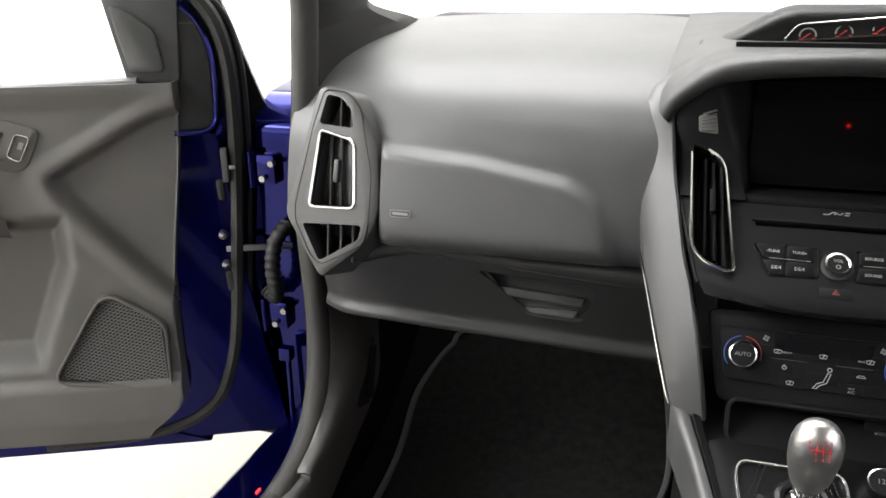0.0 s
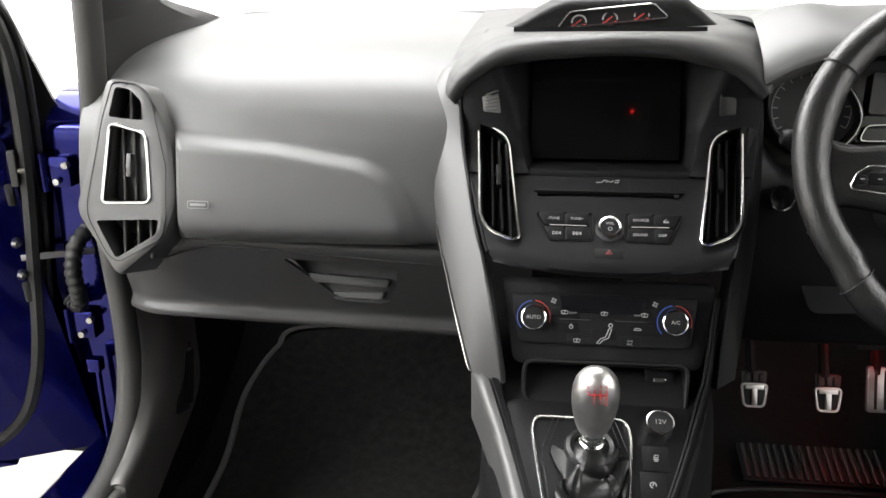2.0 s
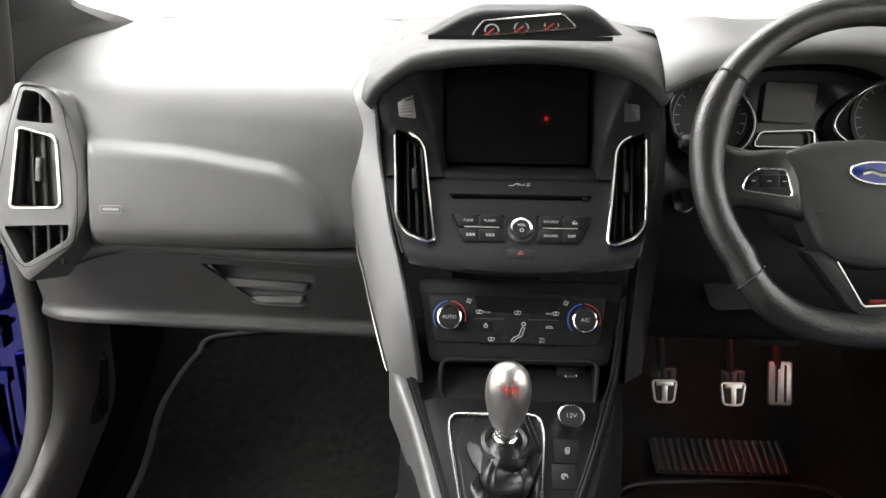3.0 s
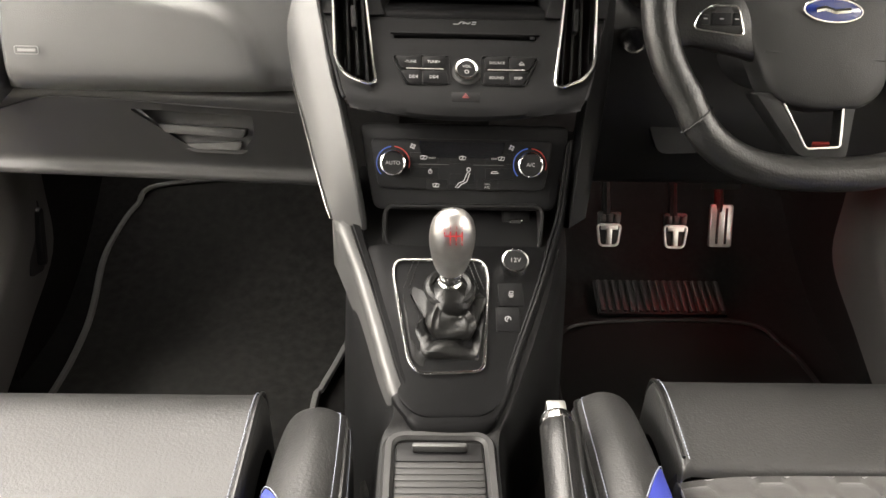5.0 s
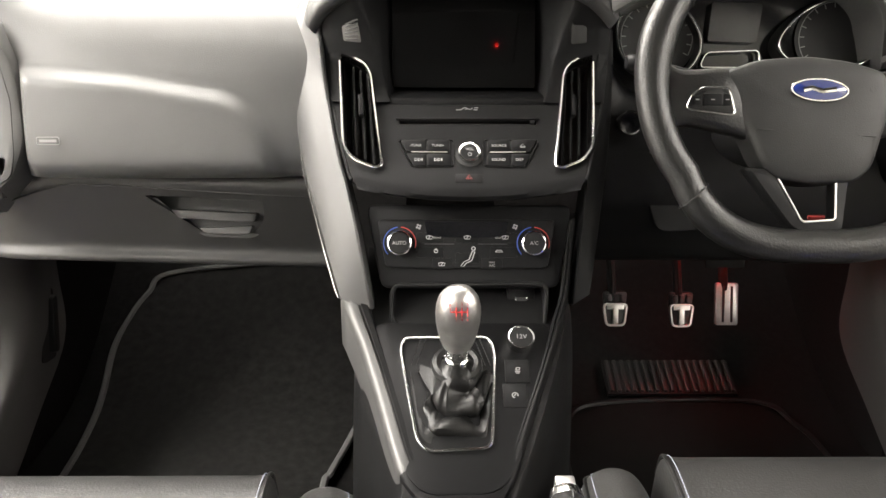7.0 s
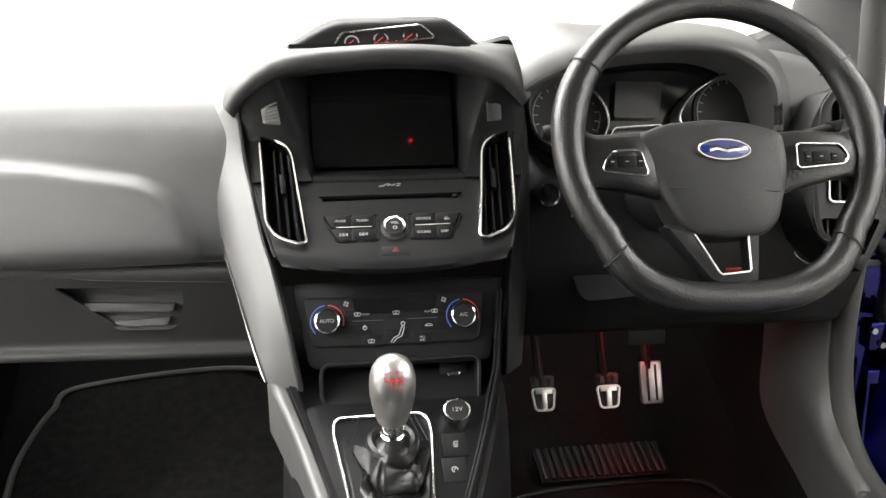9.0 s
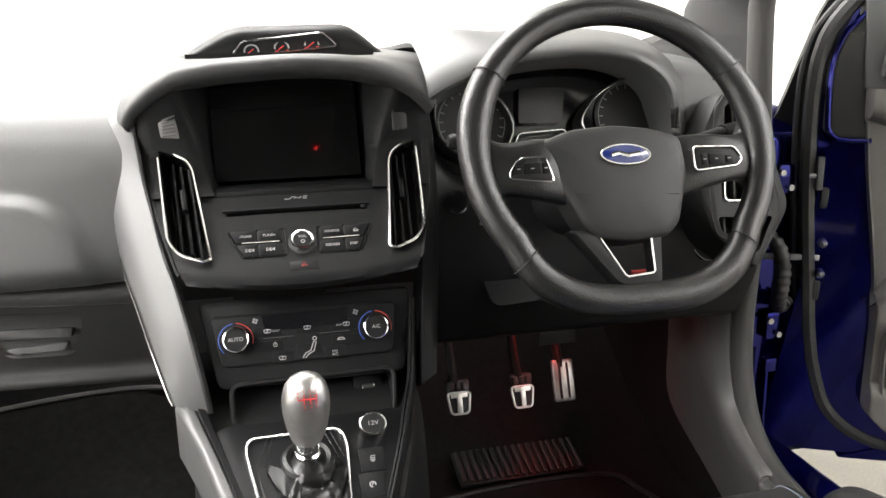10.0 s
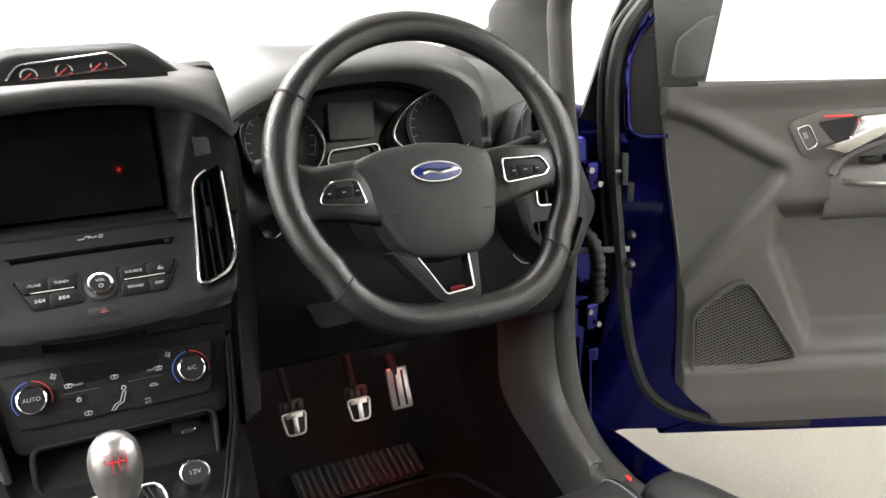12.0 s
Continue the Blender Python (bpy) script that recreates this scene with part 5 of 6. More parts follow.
def seat(sg, front, deep):
    s = thing("front_seat", "grey-black leather sports seat with blue bolster inserts", "car seat", (sg * 0.38, 0.3, 0.31), "front seats")
    cx = sg * 0.378
    top = 0.604

    def front_pt(u, v):
        # v: 0 at the lower front, 1 at the seam with the centre
        x = cx + u * 0.164
        e = abs(u) ** 10
        prof = [(front - 0.05, 0.43), (front - 0.002, 0.50), (front - 0.002, 0.56), (front - 0.014, 0.592), (front - 0.045, top), (front - 0.10, top - 0.002), (front - 0.136 - deep, top - 0.009), (front - 0.146 - deep, top - 0.020)]
        return x, prof, e

    secs = []
    for u in (-1.04, -1.0, -0.95, -0.85, -0.5, 0.0, 0.5, 0.85, 0.95, 1.0, 1.04):
        x, prof, e = front_pt(u, 0)
        drop = 0.0 if abs(u) < 0.96 else (0.008 if abs(u) < 1.02 else 0.05)
        secs.append([(cx + min(max(u, -1.02), 1.02) * 0.164, y - drop * 0.6, z - drop) for y, z in prof])
    cf = part("cushion_front", thicken(loft(secs, 60, 40), -0.012), SEAT, s, "smooth grey-black leather front panel")
    for side in (-1, 1):
        x = cx + side * 0.155
        line = spline([(x, front + 0.0005, 0.56), (x, front - 0.012, 0.5935), (x, front - 0.045, top + 0.0012), (x, front - 0.10, top - 0.001), (x, front - 0.132 - deep, top - 0.006)], 40)
        stitches(line, STITCH, cf)
        xw = cx + side * 0.160
        part("piping", tube([Vector((xw, p.y, p.z - 0.0005)) for p in line], 0.0022, 6), LEATHER, cf)
    rows = []
    for i in range(70):
        y = front - 0.140 - deep - i * (0.36 - deep) / 69
        z = top - 0.012 - 0.07 * (i / 69) ** 1.2 - 0.012 * ease(2, 0, i)
        rows.append([(cx + u * 0.166, y, z - 0.010 * abs(u) ** 4 - 0.0035 * hexed(u * 0.166, i * 0.36 / 69)) for u in np.linspace(-1, 1, 90)])
    part("cushion_centre", thicken(grid(rows), 0.012), SUEDE, s, "charcoal suede centre with pressed hexagons")
    for side in (-1, 1):
        bx = cx + side * 0.221
        secs = []
        for y, w, h in ((front - 0.022, 0.006, 0.010), (front - 0.026, 0.020, 0.034), (front - 0.040, 0.032, 0.052), (front - 0.065, 0.039, 0.064), (front - 0.16, 0.043, 0.078), (front - 0.32, 0.045, 0.088), (front - 0.50, 0.045, 0.10)):
            secs.append([Vector((bx + side * w * c, y, 0.545 + h * v if v > 0 else 0.545 + 0.16 * v)) for c, v in ((0.75, -1.0), (1.0, -0.3), (1.0, 0.35), (0.80, 0.80), (0.2, 1.0), (-0.45, 0.90), (-0.85, 0.55), (-1.0, 0.0), (-0.8, -0.6))])
        nv = 44
        mid = [spline(q, nv) for q in secs]
        cols = [spline([m[j] for m in mid], 60) for j in range(nv)]
        skin = [[cols[j][i] for j in range(nv)] for i in range(60)]
        bo = part("bolster", grid(skin), SEAT, s, "rounded leather side bolster")
        outer = int(nv * 0.36)
        line = [skin[i][outer] for i in range(4, 60)]
        part("piping", tube([p + Vector((side * 0.0005, 0, 0.0008)) for p in line], 0.0024, 6), LEATHER, bo)
        for k in (-3, 2):
            stitches([skin[i][outer + k] + Vector((0, 0, 0.0006)) for i in range(6, 60)], STITCH, bo)
        # blue cloth insert on the cushion side, with a rounded front end
        patch, edge = [], []
        j0, j1 = int(nv * 0.53), int(nv * 0.90)
        c0 = Vector((bx, 0, 0.55))
        for j in range(j0, j1 + 1):
            f = (j - j0) / (j1 - j0)
            i0 = 38.0 + 6 * (1 - f) ** 2.2
            col = []
            for k in range(20):
                i = i0 + (59 - i0) * k / 19
                a, b = skin[int(i)][j], skin[min(int(i) + 1, 59)][j]
                p = a.lerp(b, i - int(i))
                d = (p - Vector((bx, p.y, 0.55))).normalized()
                col.append(p + d * 0.0014)
            patch.append(col)
            edge.append(col[0] + (col[0] - Vector((bx, col[0].y, 0.55))).normalized() * 0.0008 + Vector((0, 0.003, 0)))
        part("insert", thicken(grid(patch), 0.001 * side), BLUE_CLOTH, bo, "bright blue cloth insert")
        stitches(edge, STITCH, bo)
    part("base", block(pose(cx, front - 0.30, 0.42), 0.44, 0.46, 0.16, 0.03), HARD, s)
    part("rail", block(pose(cx, front - 0.32, 0.325), 0.36, 0.5, 0.05, 0.01), HARD, s)
    # backrest, leaning away
    secs = []
    for u in (-1.0, -0.85, -0.6, -0.3, 0.0, 0.3, 0.6, 0.85, 1.0):
        k = abs(u) ** 3
        secs.append([(cx + u * 0.25, front - 0.47 + 0.04 * k, 0.50), (cx + u * 0.25, front - 0.52 + 0.05 * k, 0.62), (cx + u * 0.25 * (1 - 0.02), front - 0.62 + 0.05 * k, 0.82), (cx + u * 0.23, front - 0.74 + 0.03 * k, 1.00), (cx + u * 0.18, front - 0.80, 1.08), (cx + u * 0.16, front - 0.86, 1.06)])
    part("backrest", thicken(loft(secs, 30, 30), -0.05), SEAT, s, "reclined leather backrest")
    return s


seat(-1, 0.738, 0.045)
seat(1, 0.768, 0.010)

# ---- doors ----
def door(sg):
    """An open front door: u runs from the hinge to the latch, n into the car."""
    hx, hy = sg * (0.90 if sg < 0 else 0.882), 1.14
    s, c = math.sin(radians(65)), math.cos(radians(65))
    W = lambda u, z, n=0.0: Vector((hx + sg * s * u - sg * c * n, hy - c * u - s * n, z))
    D = thing("car_door", "open front door, blue outside with grey door card", "car door", (hx, hy, 0.39), "open front doors")
    along = W(1, 0) - W(0, 0)
    M = plane_frame(W(0, 0), along, (0, 0, 1))
    into = 1 if (M.to_3x3() @ Vector((0, 0, 1))).dot(W(0, 0, 1) - W(0, 0)) > 0 else -1
    if into < 0:
        M = M @ Matrix.Diagonal((1, 1, -1, 1))

    inward = tuple(W(0, 0, 1) - W(0, 0))

    def plate(o, lo, hi, edge=0.0):
        return slab(o, M, lo, hi, edge)

    part("shell", plate(rounded([(-0.070, 0.39), (0.98, 0.375), (1.0, 0.99), (0.10, 1.03), (-0.02, 1.03), (-0.045, 0.72)], 0.03), -0.13, -0.045), PAINT, D, "deep blue metallic door shell")
    part("front_cheek", plate(rounded([(-0.085, 0.40), (0.30, 0.392), (0.16, 0.43), (0.105, 0.52), (0.09, 0.70), (0.06, 0.95), (-0.012, 0.95), (-0.035, 0.70)], 0.02), -0.05, -0.004), PAINT, D, "painted front end of the door")
    part("lower_edge", plate(rounded([(0.05, 0.388), (0.98, 0.378), (0.98, 0.42), (0.16, 0.425)], 0.008), -0.05, 0.0, 0.004), PAINT, D, "painted lower edge")
    # card skin: arrow-shaped pressed panel, map pocket hollow, lower ledge
    rows = []
    for i in range(150):
        z = mixed(0.418, 1.035, i / 149)
        u0 = 0.160 - 0.072 * ease(0.41, 0.50, z) - 0.044 * ease(0.62, 1.03, z)
        row = []
        for j in range(170):
            u = mixed(u0, 0.95, (j / 169) ** 1.5)
            # arrow panel: upper arm curves down to the apex, lower arm runs back up
            up = 1.0 - 0.107 * ease(0.02, 0.30, u) - 0.05 * max(u - 0.2, 0)
            lo = 0.682 + 1.12 * max(u - 0.085, 0)
            dd = soft_min(soft_min(up - z, (z - lo) * 0.66, 0.03), 0.265 - u, 0.03)
            n = 0.020 - 0.022 * ease(-0.002, 0.014, dd)
            n += 0.006 * ease(0.03, 0.0, abs(dd + 0.006)) * ease(0.30, 0.24, u)
            # hollow for the map pocket below the armrest
            po = min(u - (0.225 + 0.42 * max(0.745 - z, 0)), z - 0.552, 0.84 - z)
            n -= 0.045 * ease(0.0, 0.05, po)
            # ledge over the kick strip
            n += 0.014 * ease(0.545, 0.522, z) * ease(0.41, 0.47, z)
            n += 0.010 * ease(0.99, 1.03, z)
            row.append(W(u, z, n))
        rows.append([W(u0 - 0.004, z, -0.03), W(u0 - 0.002, z, 0.004)] + row)
    card = part("door_card", thicken(grid(rows), 0.004 * sg), CARD, D, "dark grey moulded door card")
    part("panel_joint", tube([W(0.072, 0.676, 0.021), W(0.10, 0.700, 0.0215), W(0.183, 0.781, 0.0215), W(0.212, 0.772, 0.0215)], 0.0018, 5), DARK, card)
    part("belt_rail", tube([W(u, 1.034 - 0.025 * u, 0.012) for u in np.linspace(0.095, 0.95, 20)], 0.013, 10, flat=0.8), PAD, D, "soft black belt rail")
    sp = rounded([(0.19, 0.699), (0.102, 0.637), (0.105, 0.521), (0.290, 0.545)], [0.03, 0.02, 0.012, 0.02])
    grille = part("speaker_grille", ring(sp, M, 0.005, 0.014, 0.037), CARD, D, "perforated speaker grille")
    part("grille_back", plate(sp, 0.010, 0.030), DARK, grille)
    bm = bmesh.new()

    def inside(u, z):
        t = mixed(0.640, 0.692, (u - 0.102) / 0.088) if u < 0.19 else mixed(0.692, 0.550, (u - 0.19) / 0.1)
        return 0.105 < u < 0.288 and mixed(0.524, 0.548, (u - 0.105) / 0.183) < z < t

    for slope in (0.35, -0.75):
        for k in range(90):
            off = 0.40 + k * 0.0062
            pts = [(u, off + slope * (u - 0.1)) for u in np.linspace(0.10, 0.29, 80)]
            pts = [p for p in pts if inside(*p)]
            if len(pts) > 2:
                tube([W(*pts[0], 0.0315), W(*pts[-1], 0.0315)], 0.0008, 4, bm=bm)
    part("grille_weave", bm, CARD, grille, kind="stuff")
    part("mirror_cover", plate(rounded([(0.052, 1.048), (0.104, 1.048), (0.124, 1.15), (0.10, 1.142), (0.060, 1.11)], 0.012), 0.0, 0.020, 0.004), PAD, D, "black triangular mirror cover")
    part("cover_base", plate(rounded([(0.035, 1.03), (0.112, 1.035), (0.142, 1.20), (0.02, 1.20)], 0.010), -0.03, 0.008, 0.003), PAD, D)
    part("hinge_panel", plate(rounded([(-0.012, 0.957), (0.05, 0.953), (0.07, 1.20), (0.06, 1.185), (0.026, 1.143), (0.002, 1.116), (-0.013, 1.071)], [0.014, 0.004, 0.004, 0.01, 0.01, 0.02, 0.03]), -0.045, 0.0, 0.002), LID, D, "black panel at the door's front edge")
    part("paint_lip", tube(spline([W(0.052, 0.951, 0.002), W(0.006, 0.953, 0.002), W(-0.012, 0.966, 0.002), W(-0.0165, 0.990, 0.002), W(-0.0175, 1.068, 0.002), W(-0.002, 1.119, 0.001), W(0.026, 1.150, 0.0), W(0.07, 1.20, -0.004), W(0.16, 1.30, -0.01)], 50), 0.0045, 8, up=inward), PAINT, D, "blue lip round the panel")
    part("panel_split", tube([W(0.004, 1.119, 0.001), W(0.05, 1.121, 0.001)], 0.0009, 5), BINDING, D)
    part("mirror_sail", plate([(-0.104, 0.958), (-0.035, 0.948), (0.03, 1.10), (0.12, 1.26), (0.04, 1.29), (-0.031, 1.149), (-0.083, 0.992)], -0.075, -0.055), HARD, D, "black outer mirror base")
    part("window_frame", tube(spline([W(0.02, 1.10, -0.045), W(0.07, 1.20, -0.045), W(0.20, 1.36, -0.03), W(0.42, 1.46, -0.02), W(0.75, 1.47, -0.01), W(0.95, 1.42, -0.01), W(1.0, 1.02, -0.02)], 40), 0.020, 10, flat=0.7, up=inward), PAINT, D, "blue window frame")
    path = spline([W(u, z, -0.010) for u, z in ((0.34, 0.396), (0.20, 0.402), (0.10, 0.424), (0.035, 0.470), (0.004, 0.540), (-0.012, 0.62), (-0.022, 0.72), (-0.036, 0.88), (-0.040, 1.02), (-0.032, 1.095), (-0.010, 1.145), (0.05, 1.215), (0.14, 1.32))], 60)
    part("seal", tube(path, 0.0130, 8, up=inward), RUBBER, D, "black rubber door seal")
    part("seal_fin", tube([p + W(-0.018, 0, -0.012) - W(0, 0, 0) for p in path[8:]], 0.0065, 8, up=inward), RUBBER, D, "outer fin of the seal")
    part("edge_flange", plate(rounded([(-0.090, 0.405), (0.02, 0.402), (-0.018, 0.50), (-0.045, 0.70), (-0.060, 0.95), (-0.082, 0.95), (-0.078, 0.70)], 0.01), -0.065, -0.045, 0.004), PAINT, D, "painted flange beyond the seal")
    for z in (0.86, 0.70):
        part("plug", plate(rounded([(-0.016, z - 0.022), (-0.004, z - 0.022), (-0.002, z + 0.012), (-0.014, z + 0.014)], 0.004), -0.006, 0.001, 0.002), RUBBER, D, "oval blanking plug")
    for z in (0.779, 0.726):
        part("bolt", tube([W(-0.006, z, -0.008), W(-0.006, z, 0.006), W(-0.010, z, 0.012)], [0.0085, 0.0075, 0.004], 8), STEEL, D, "zinc hinge bolt")
    part("strap", block(plane_frame(W(-0.062, 0.752, -0.006), along, (0, 0, 1)), 0.11, 0.011, 0.006, 0.002), STEEL, D, "black check strap")
    part("stop_pad", block(plane_frame(W(-0.020, 0.897, 0.000), along, (0, 0, 1)), 0.010, 0.055, 0.016, 0.002), BINDING, D, "grey rubber stop")
    part("stop_pin", tube([W(-0.026, 0.893, 0.002), W(-0.036, 0.893, 0.002)], 0.004, 6), STEEL, D)
    ho = rounded([(0.246, 0.968), (0.30, 0.988), (0.43, 0.988), (0.43, 0.945), (0.36, 0.922), (0.295, 0.903), (0.272, 0.912)], 0.014)
    h = part("handle_bezel", plate(ho, 0.005, 0.029, 0.003), CARD, D, "handle surround")
    part("handle_well", plate(rounded([(0.296, 0.968), (0.40, 0.980), (0.40, 0.940), (0.325, 0.933)], 0.008), 0.02, 0.0305), DARK, h)
    part("door_lever", plate(rounded([(0.300, 0.926), (0.345, 0.938), (0.362, 0.978), (0.415, 0.980), (0.42, 0.952), (0.345, 0.914)], 0.008), 0.03, 0.044, 0.005), CHROME, h, "satin chrome door lever")
    part("lock_button", ring(rounded([(0.262, 0.958), (0.281, 0.964), (0.298, 0.931), (0.282, 0.922)], 0.006), M, 0.002, 0.027, 0.033), CHROME, h, "chrome-ringed lock buttons")
    part("lock_mark", plate([(0.272, 0.950), (0.278, 0.952), (0.283, 0.942), (0.277, 0.940)], 0.028, 0.0305), PRINT, h)
    part("ambient_strip", block(plane_frame(W(0.330, 0.977, 0.031), along, (0, 0, 1)), 0.046, 0.0016, 0.003), REDLED, h, "thin red ambient light")
    arm = [[W(u, z + 0.05 * (u - 0.33), n * k) for z, n in ((0.79, 0.0), (0.805, 0.045), (0.85, 0.062), (0.885, 0.055), (0.895, 0.02), (0.89, 0.0))] for u, k in ((0.325, 0.3), (0.345, 0.6), (0.40, 1.05), (0.47, 1.4), (0.62, 1.6), (0.80, 1.5))]
    ar = part("armrest", loft(arm, 24, 24), CARD, D, "dark grey armrest with switches")
    part("arm_strip", tube(spline([W(0.342, 0.868, 0.040), W(0.38, 0.866, 0.058), W(0.43, 0.866, 0.076), W(0.50, 0.868, 0.090), W(0.60, 0.872, 0.098)], 20), 0.0055, 8), CHROME, ar, "satin chrome strip")
    part("grab_rim", tube(spline([W(0.330, 0.876, 0.026), W(0.345, 0.900, 0.024), W(0.40, 0.925, 0.022), W(0.50, 0.945, 0.022), W(0.70, 0.955, 0.022)], 24), 0.010, 8, flat=0.8), CARD, ar, "soft rim of the door pull")
    for u in (0.385, 0.425, 0.465):
        part("window_switch", block(plane_frame(W(u, 0.900 + 0.05 * (u - 0.33), 0.038), along, (0, 0, 1)), 0.028, 0.010, 0.02, 0.003), HARD, ar)


door(-1)
door(1)

# ---- body shell: pillars, sills, roof, unseen rear of the cabin ----
for sg, side in ((-1, "left"), (1, "right")):
    X = lambda pts: [(sg * -x, y, z) for x, y, z in pts]
    part("hinge_pillar_" + side, slab(rounded([(1.195, 0.34), (1.42, 0.34), (1.42, 1.02), (1.25, 1.0), (1.195, 0.955)], 0.012), plane_frame((sg * 0.735, 0, 0), (0, 1, 0), (0, 0, 1)), min(0, sg * 0.115), max(0, sg * 0.115)), PAINT, kind="structure")
    part("fender_" + side, block(pose(sg * 0.93, 1.72, 0.65), 0.13, 0.92, 0.62, 0.03, seg=4), PAINT, kind="structure")
    part("wing_shoulder_" + side, block(pose(sg * 0.812, 1.50, 0.965), 0.10, 0.50, 0.07, 0.025, seg=4), HARD, kind="structure")
    # black plate added for the jamb's black plastic and the shade on it
    part("jamb_shade_plate_" + side, block(pose(sg * 0.925, 1.240, 0.655), 0.15, 0.014, 0.625, 0.004), HARD, kind="structure")
    jamb = thing("door_hinge", "painted hinge bracket on the door pillar", "hinge", (sg * 0.832, 1.19, 0.86), "pillar hinges")
    part("bracket", block(pose(sg * 0.832, 1.188, 0.885), 0.045, 0.02, 0.05, 0.006), PAINT, jamb)
    part("knuckle", tube([(sg * 0.852, 1.180, 0.855), (sg * 0.852, 1.180, 0.915)], 0.010, 12), PAINT, jamb)
    for dx, dz in ((-0.012, 0.012), (0.006, -0.014)):
        part("bolt", tube([(sg * (0.824 + dx), 1.180, 0.885 + dz), (sg * (0.824 + dx), 1.170, 0.885 + dz)], 0.0055, 8), STEEL, jamb)
    copy_thing(jamb, pose(sg * 0.832, 1.19, 0.60))
    boot = thing("cable_boot", "ribbed black rubber cable boot at the door", "cable boot", (sg * 0.80, 1.18, 0.74), "cable boots")
    path = spline([(sg * 0.800, 1.19, 0.79), (sg * 0.808, 1.16, 0.77), (sg * 0.812, 1.15, 0.73), (sg * 0.812, 1.155, 0.69), (sg * 0.824, 1.17, 0.665), (sg * 0.842, 1.175, 0.675)], 64)
    part("bellows", tube(path, [0.012 + 0.002 * (i % 4 in (1, 2)) for i in range(64)], 10, up=(1, 0, 0)), RUBBER, boot)
    clip = thing("sill_clip", "pale blue plastic clip at the pillar foot", "clip", (sg * 0.808, 1.16, 0.58), "sill clips")
    part("clip_body", block(pose(sg * 0.808, 1.165, 0.562), 0.022, 0.02, 0.024, 0.003), PAINT, clip)
    part("clip_stem", block(pose(sg * 0.812, 1.175, 0.48), 0.006, 0.01, 0.16, 0.002), PAINT, clip)
    # door opening seal, kick trim and sill
    path = spline(X([(-0.715, -0.3, 0.425), (-0.720, 0.80, 0.430), (-0.714, 0.96, 0.442), (-0.712, 1.050, 0.485), (-0.712, 1.094, 0.56), (-0.712, 1.108, 0.66), (-0.712, 1.100, 0.80), (-0.706, 1.086, 0.92), (-0.690, 1.075, 1.02), (-0.678, 1.066, 1.11), (-0.668, 1.05, 1.18), (-0.645, 0.97, 1.27), (-0.61, 0.82, 1.36), (-0.58, 0.5, 1.43)]), 80)
    part("opening_seal_" + side, tube(path, 0.018, 12, up=(1, 0, 0)), SEALTRIM, kind="structure")
    part("seal_lip_" + side, tube([p + Vector((sg * 0.019, 0.006, 0)) for p in path], 0.006, 8, up=(1, 0, 0)), RUBBER, kind="structure")
    secs = []
    for y, z, o in ((-0.30, 0.43, 0.0), (0.85, 0.435, -0.004), (0.99, 0.460, -0.010), (1.070, 0.515, -0.012), (1.115, 0.60, -0.012), (1.130, 0.66, -0.012), (1.132, 0.72, -0.012), (1.125, 0.80, -0.012)):
        k = ease(0.44, 0.58, z)
        low = 0.9 * max(min(z, 0.60) - 0.435, 0) * ease(0.75, 0.6, z)
        secs.append([(sg * (0.722 + o), y - 0.012 * k, z - 0.010), (sg * (0.706 + o), y, z + 0.008 * (1 - k)), (sg * (0.686 + o), y + 0.06 * k, z + 0.002 * (1 - k)), (sg * 0.685, y + 0.13 * k, z - 0.05 * (1 - k) - 0.5 * low), (sg * 0.70, y + 0.19 * k, z - 0.14 * (1 - k) - low)])
    part("kick_trim_" + side, thicken(loft(secs, 40, 24), 0.004 * sg), KICK, kind="structure")
    part("kick_joint_" + side, tube([(sg * 0.709, 1.125, 0.652), (sg * 0.688, 1.18, 0.648), (sg * 0.683, 1.25, 0.646)], 0.0016, 5), DARK, kind="structure")
    part("sill_" + side, block(pose(sg * 0.785, 0.45, 0.352), 0.10, 1.62, 0.15, 0.03, seg=4), PAINT, kind="structure")
    # a-pillar trim
    ap = spline(X([(-0.665, 1.085, 1.0), (-0.670, 1.085, 1.06), (-0.668, 1.08, 1.11), (-0.660, 1.065, 1.18), (-0.63, 0.93, 1.30), (-0.58, 0.68, 1.42)]), 40)
    rows = []
    for i, p in enumerate(ap):
        wide = 0.50 - 0.06 * ease(1.03, 1.10, p.z) - 0.24 * ease(1.085, 1.14, p.z) - 0.10 * ease(1.15, 1.24, p.z)
        rows.append([p + Vector((sg * 0.02, -0.02, 0.0)), p + Vector((sg * 0.0, 0.0, 0.0)), p + Vector((-sg * 0.012, wide * 0.3, 0.004)), p + Vector((-sg * 0.012, wide * 0.7, 0.006)), p + Vector((sg * 0.01, wide, 0.008)), p + Vector((sg * 0.06, wide * 0.8, 0.008))])
    part("a_pillar_" + side, grid(rows, close_v=True), PILLAR, kind="structure")
    # rear quarter, unseen, added closed to keep out light from behind
    part("rear_side_light_block_" + side, block(pose(sg * 0.75, -0.75, 0.66), 0.06, 1.3, 0.72, 0.02), HARD, kind="structure")
    part("b_pillar_" + side, block(pose(sg * 0.70, -0.12, 1.20, 0, -8 * sg, 0), 0.05, 0.14, 0.52, 0.015), HARD, kind="structure")
    part("roof_rail_" + side, tube(spline(X([(-0.58, 0.62, 1.43), (-0.60, 0.0, 1.47), (-0.60, -0.8, 1.45), (-0.58, -1.4, 1.38)]), 20), 0.03, 8), HEADLINER, kind="structure")
part("roof_lining", thicken(loft([[(x, 0.83, 1.395), (x, 0.5, 1.44), (x, -0.4, 1.48), (x, -1.5, 1.40)] for x in (-0.60, -0.3, 0, 0.3, 0.60)], 12, 12), 0.02), HEADLINER, kind="structure")
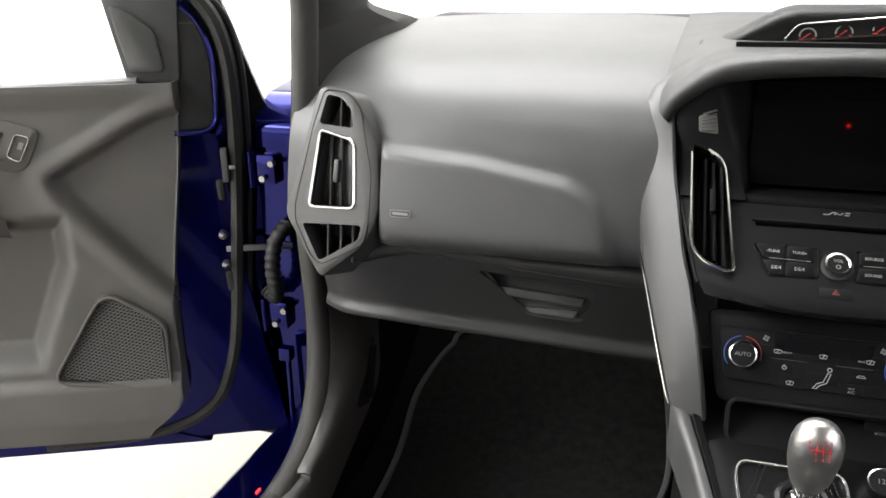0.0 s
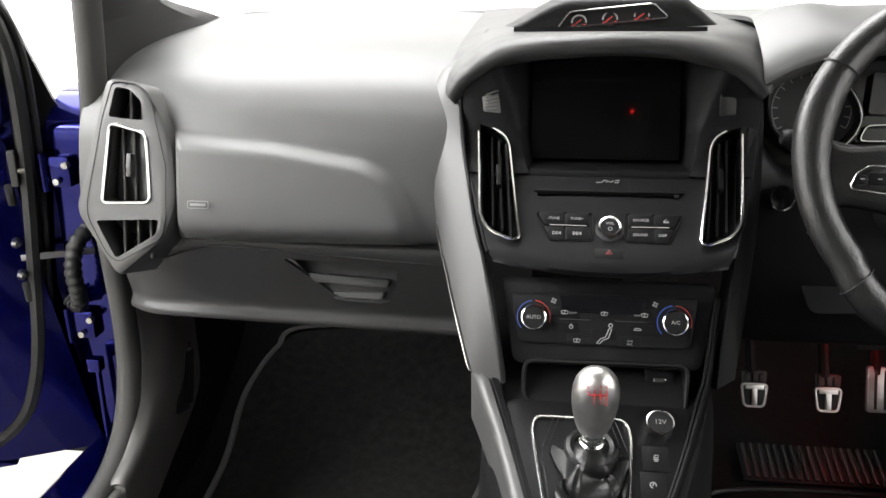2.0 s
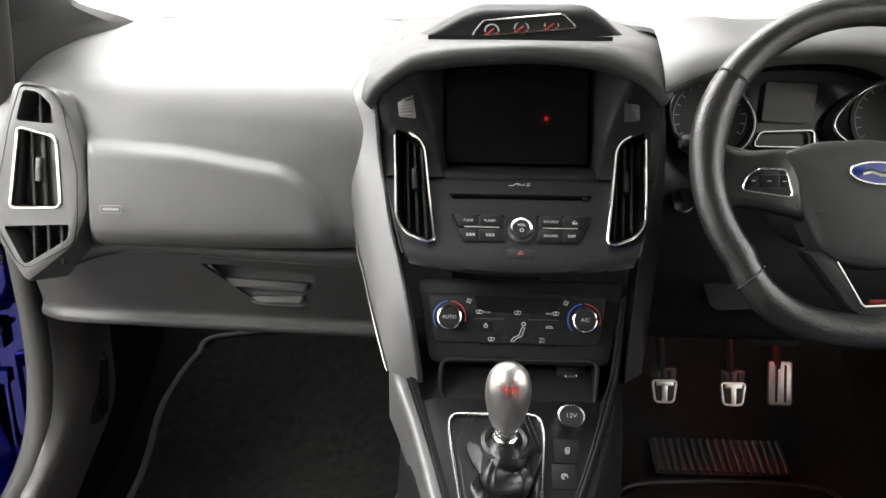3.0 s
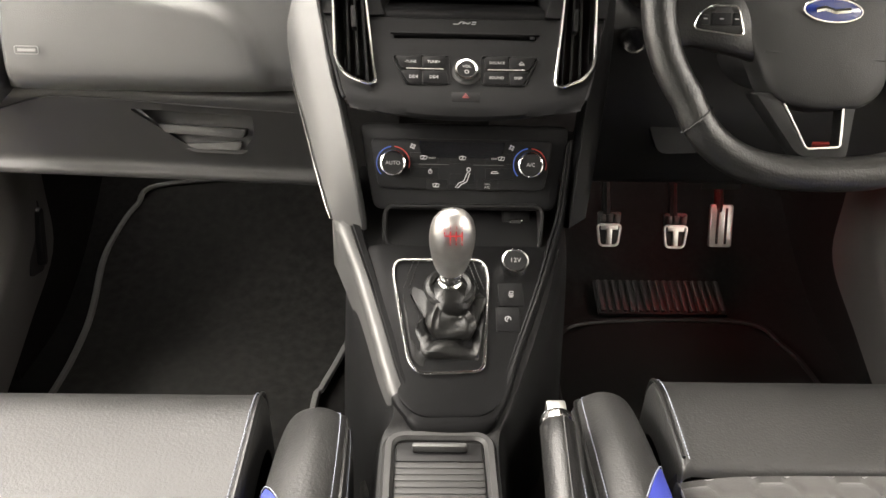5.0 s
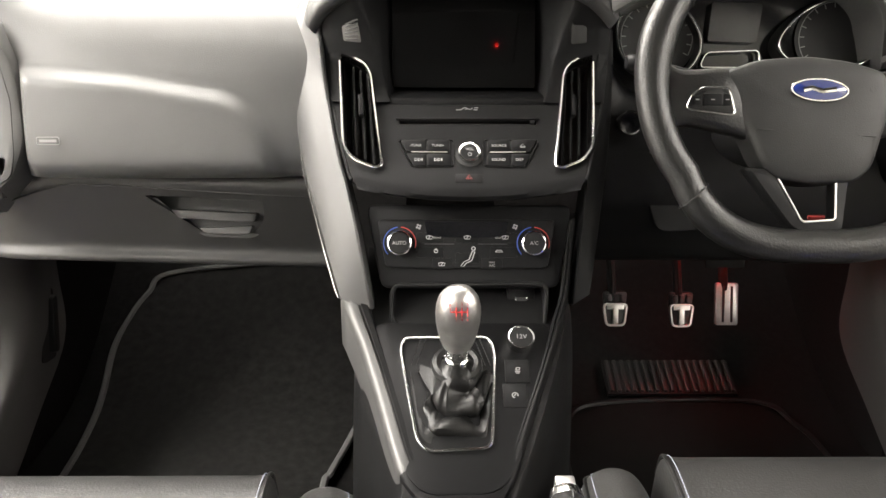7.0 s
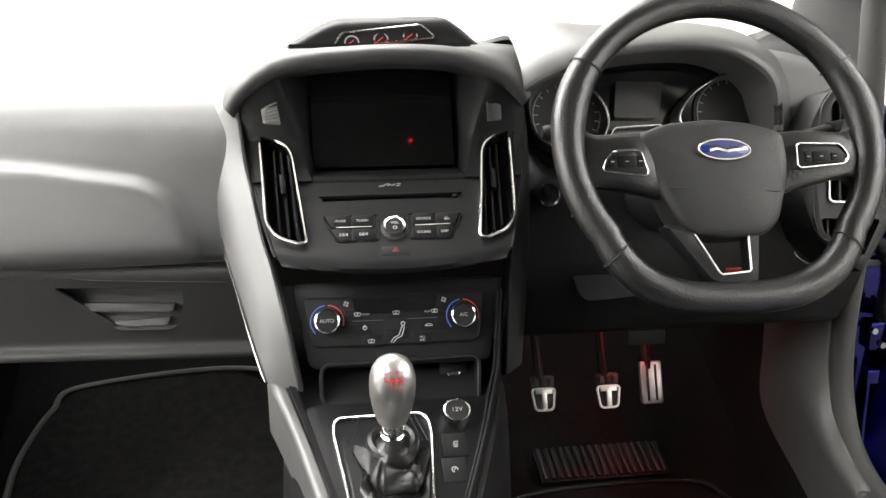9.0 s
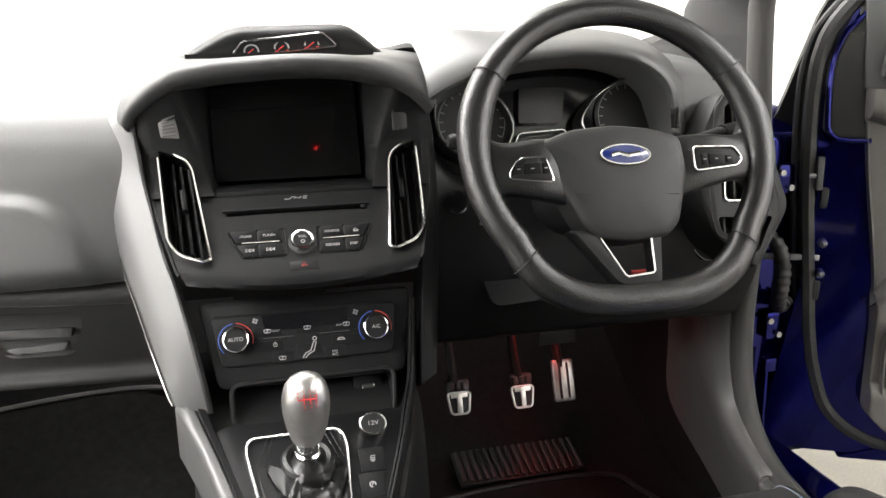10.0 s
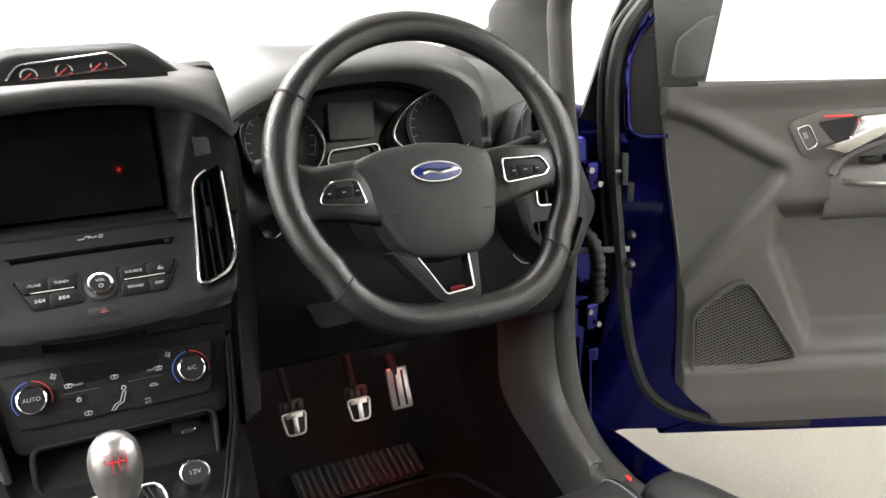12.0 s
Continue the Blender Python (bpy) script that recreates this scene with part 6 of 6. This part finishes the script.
# unseen plain wall, added to block light from the rear
part("rear_light_block", block(pose(0, -1.45, 0.75), 1.5, 0.06, 0.95), HARD, kind="structure")
part("scuttle", block(pose(0, 1.68, 1.03), 1.4, 0.10, 0.14, 0.02), HARD, kind="structure")
part("bulkhead", block(pose(0, 1.80, 0.66), 1.5, 0.04, 0.80), CARPET, kind="structure")

# bonnet release in the left kick trim
rel = thing("bonnet_release", "black bonnet release lever in the kick trim", "lever", (-0.685, 1.22, 0.45))
rm = plane_frame((-0.688, 1.215, 0.515), (0.0, 1, -0.25), (0, 0.25, 1))
part("recess", slab(rounded([(-0.022, -0.058), (0.028, -0.058), (0.03, 0.062), (-0.018, 0.062)], 0.01), rm, -0.004, 0.0045), DARK, rel)
part("lever", slab(rounded([(0.004, -0.045), (0.022, -0.048), (0.024, 0.052), (0.006, 0.048)], 0.006), rm, 0.0, 0.014, 0.004), HARD, rel)

# ---- red ambient lights ----
led = thing("footwell_light", "small red ambient light hanging over the pedals", "ambient light", (0.48, 1.34, 0.60))
part("lens", block(pose(0.482, 1.348, 0.592), 0.05, 0.012, 0.004, 0.001), REDSPOT, led)
part("housing", block(pose(0.482, 1.348, 0.606), 0.07, 0.03, 0.02, 0.003), DARK, led)
part("hood_lip", block(pose(0.482, 1.334, 0.585), 0.07, 0.003, 0.026, 0.001), DARK, led)
part("bracket", block(pose(0.482, 1.352, 0.665), 0.012, 0.008, 0.10, 0.002), DARK, led)
oc = thing("overhead_console", "grey overhead console with a red ambient light", "overhead console", (0, 0.6, 1.40))
part("housing", block(pose(0, 0.62, 1.39, 8), 0.24, 0.16, 0.05, 0.015), HEADLINER, oc)
part("lens", block(pose(0.08, 0.615, 1.358), 0.005, 0.005, 0.004, 0.001), REDDOT, oc, "tiny red light")
for x, y in ((0.716, 0.935), (-0.740, 0.933)):
    sl = thing("sill_light", "tiny red ambient light at the door sill", "ambient light", (x, y, 0.45), "sill lights")
    part("lens", block(pose(x, y, 0.4515), 0.0035, 0.012, 0.005, 0.001), REDLED, sl)
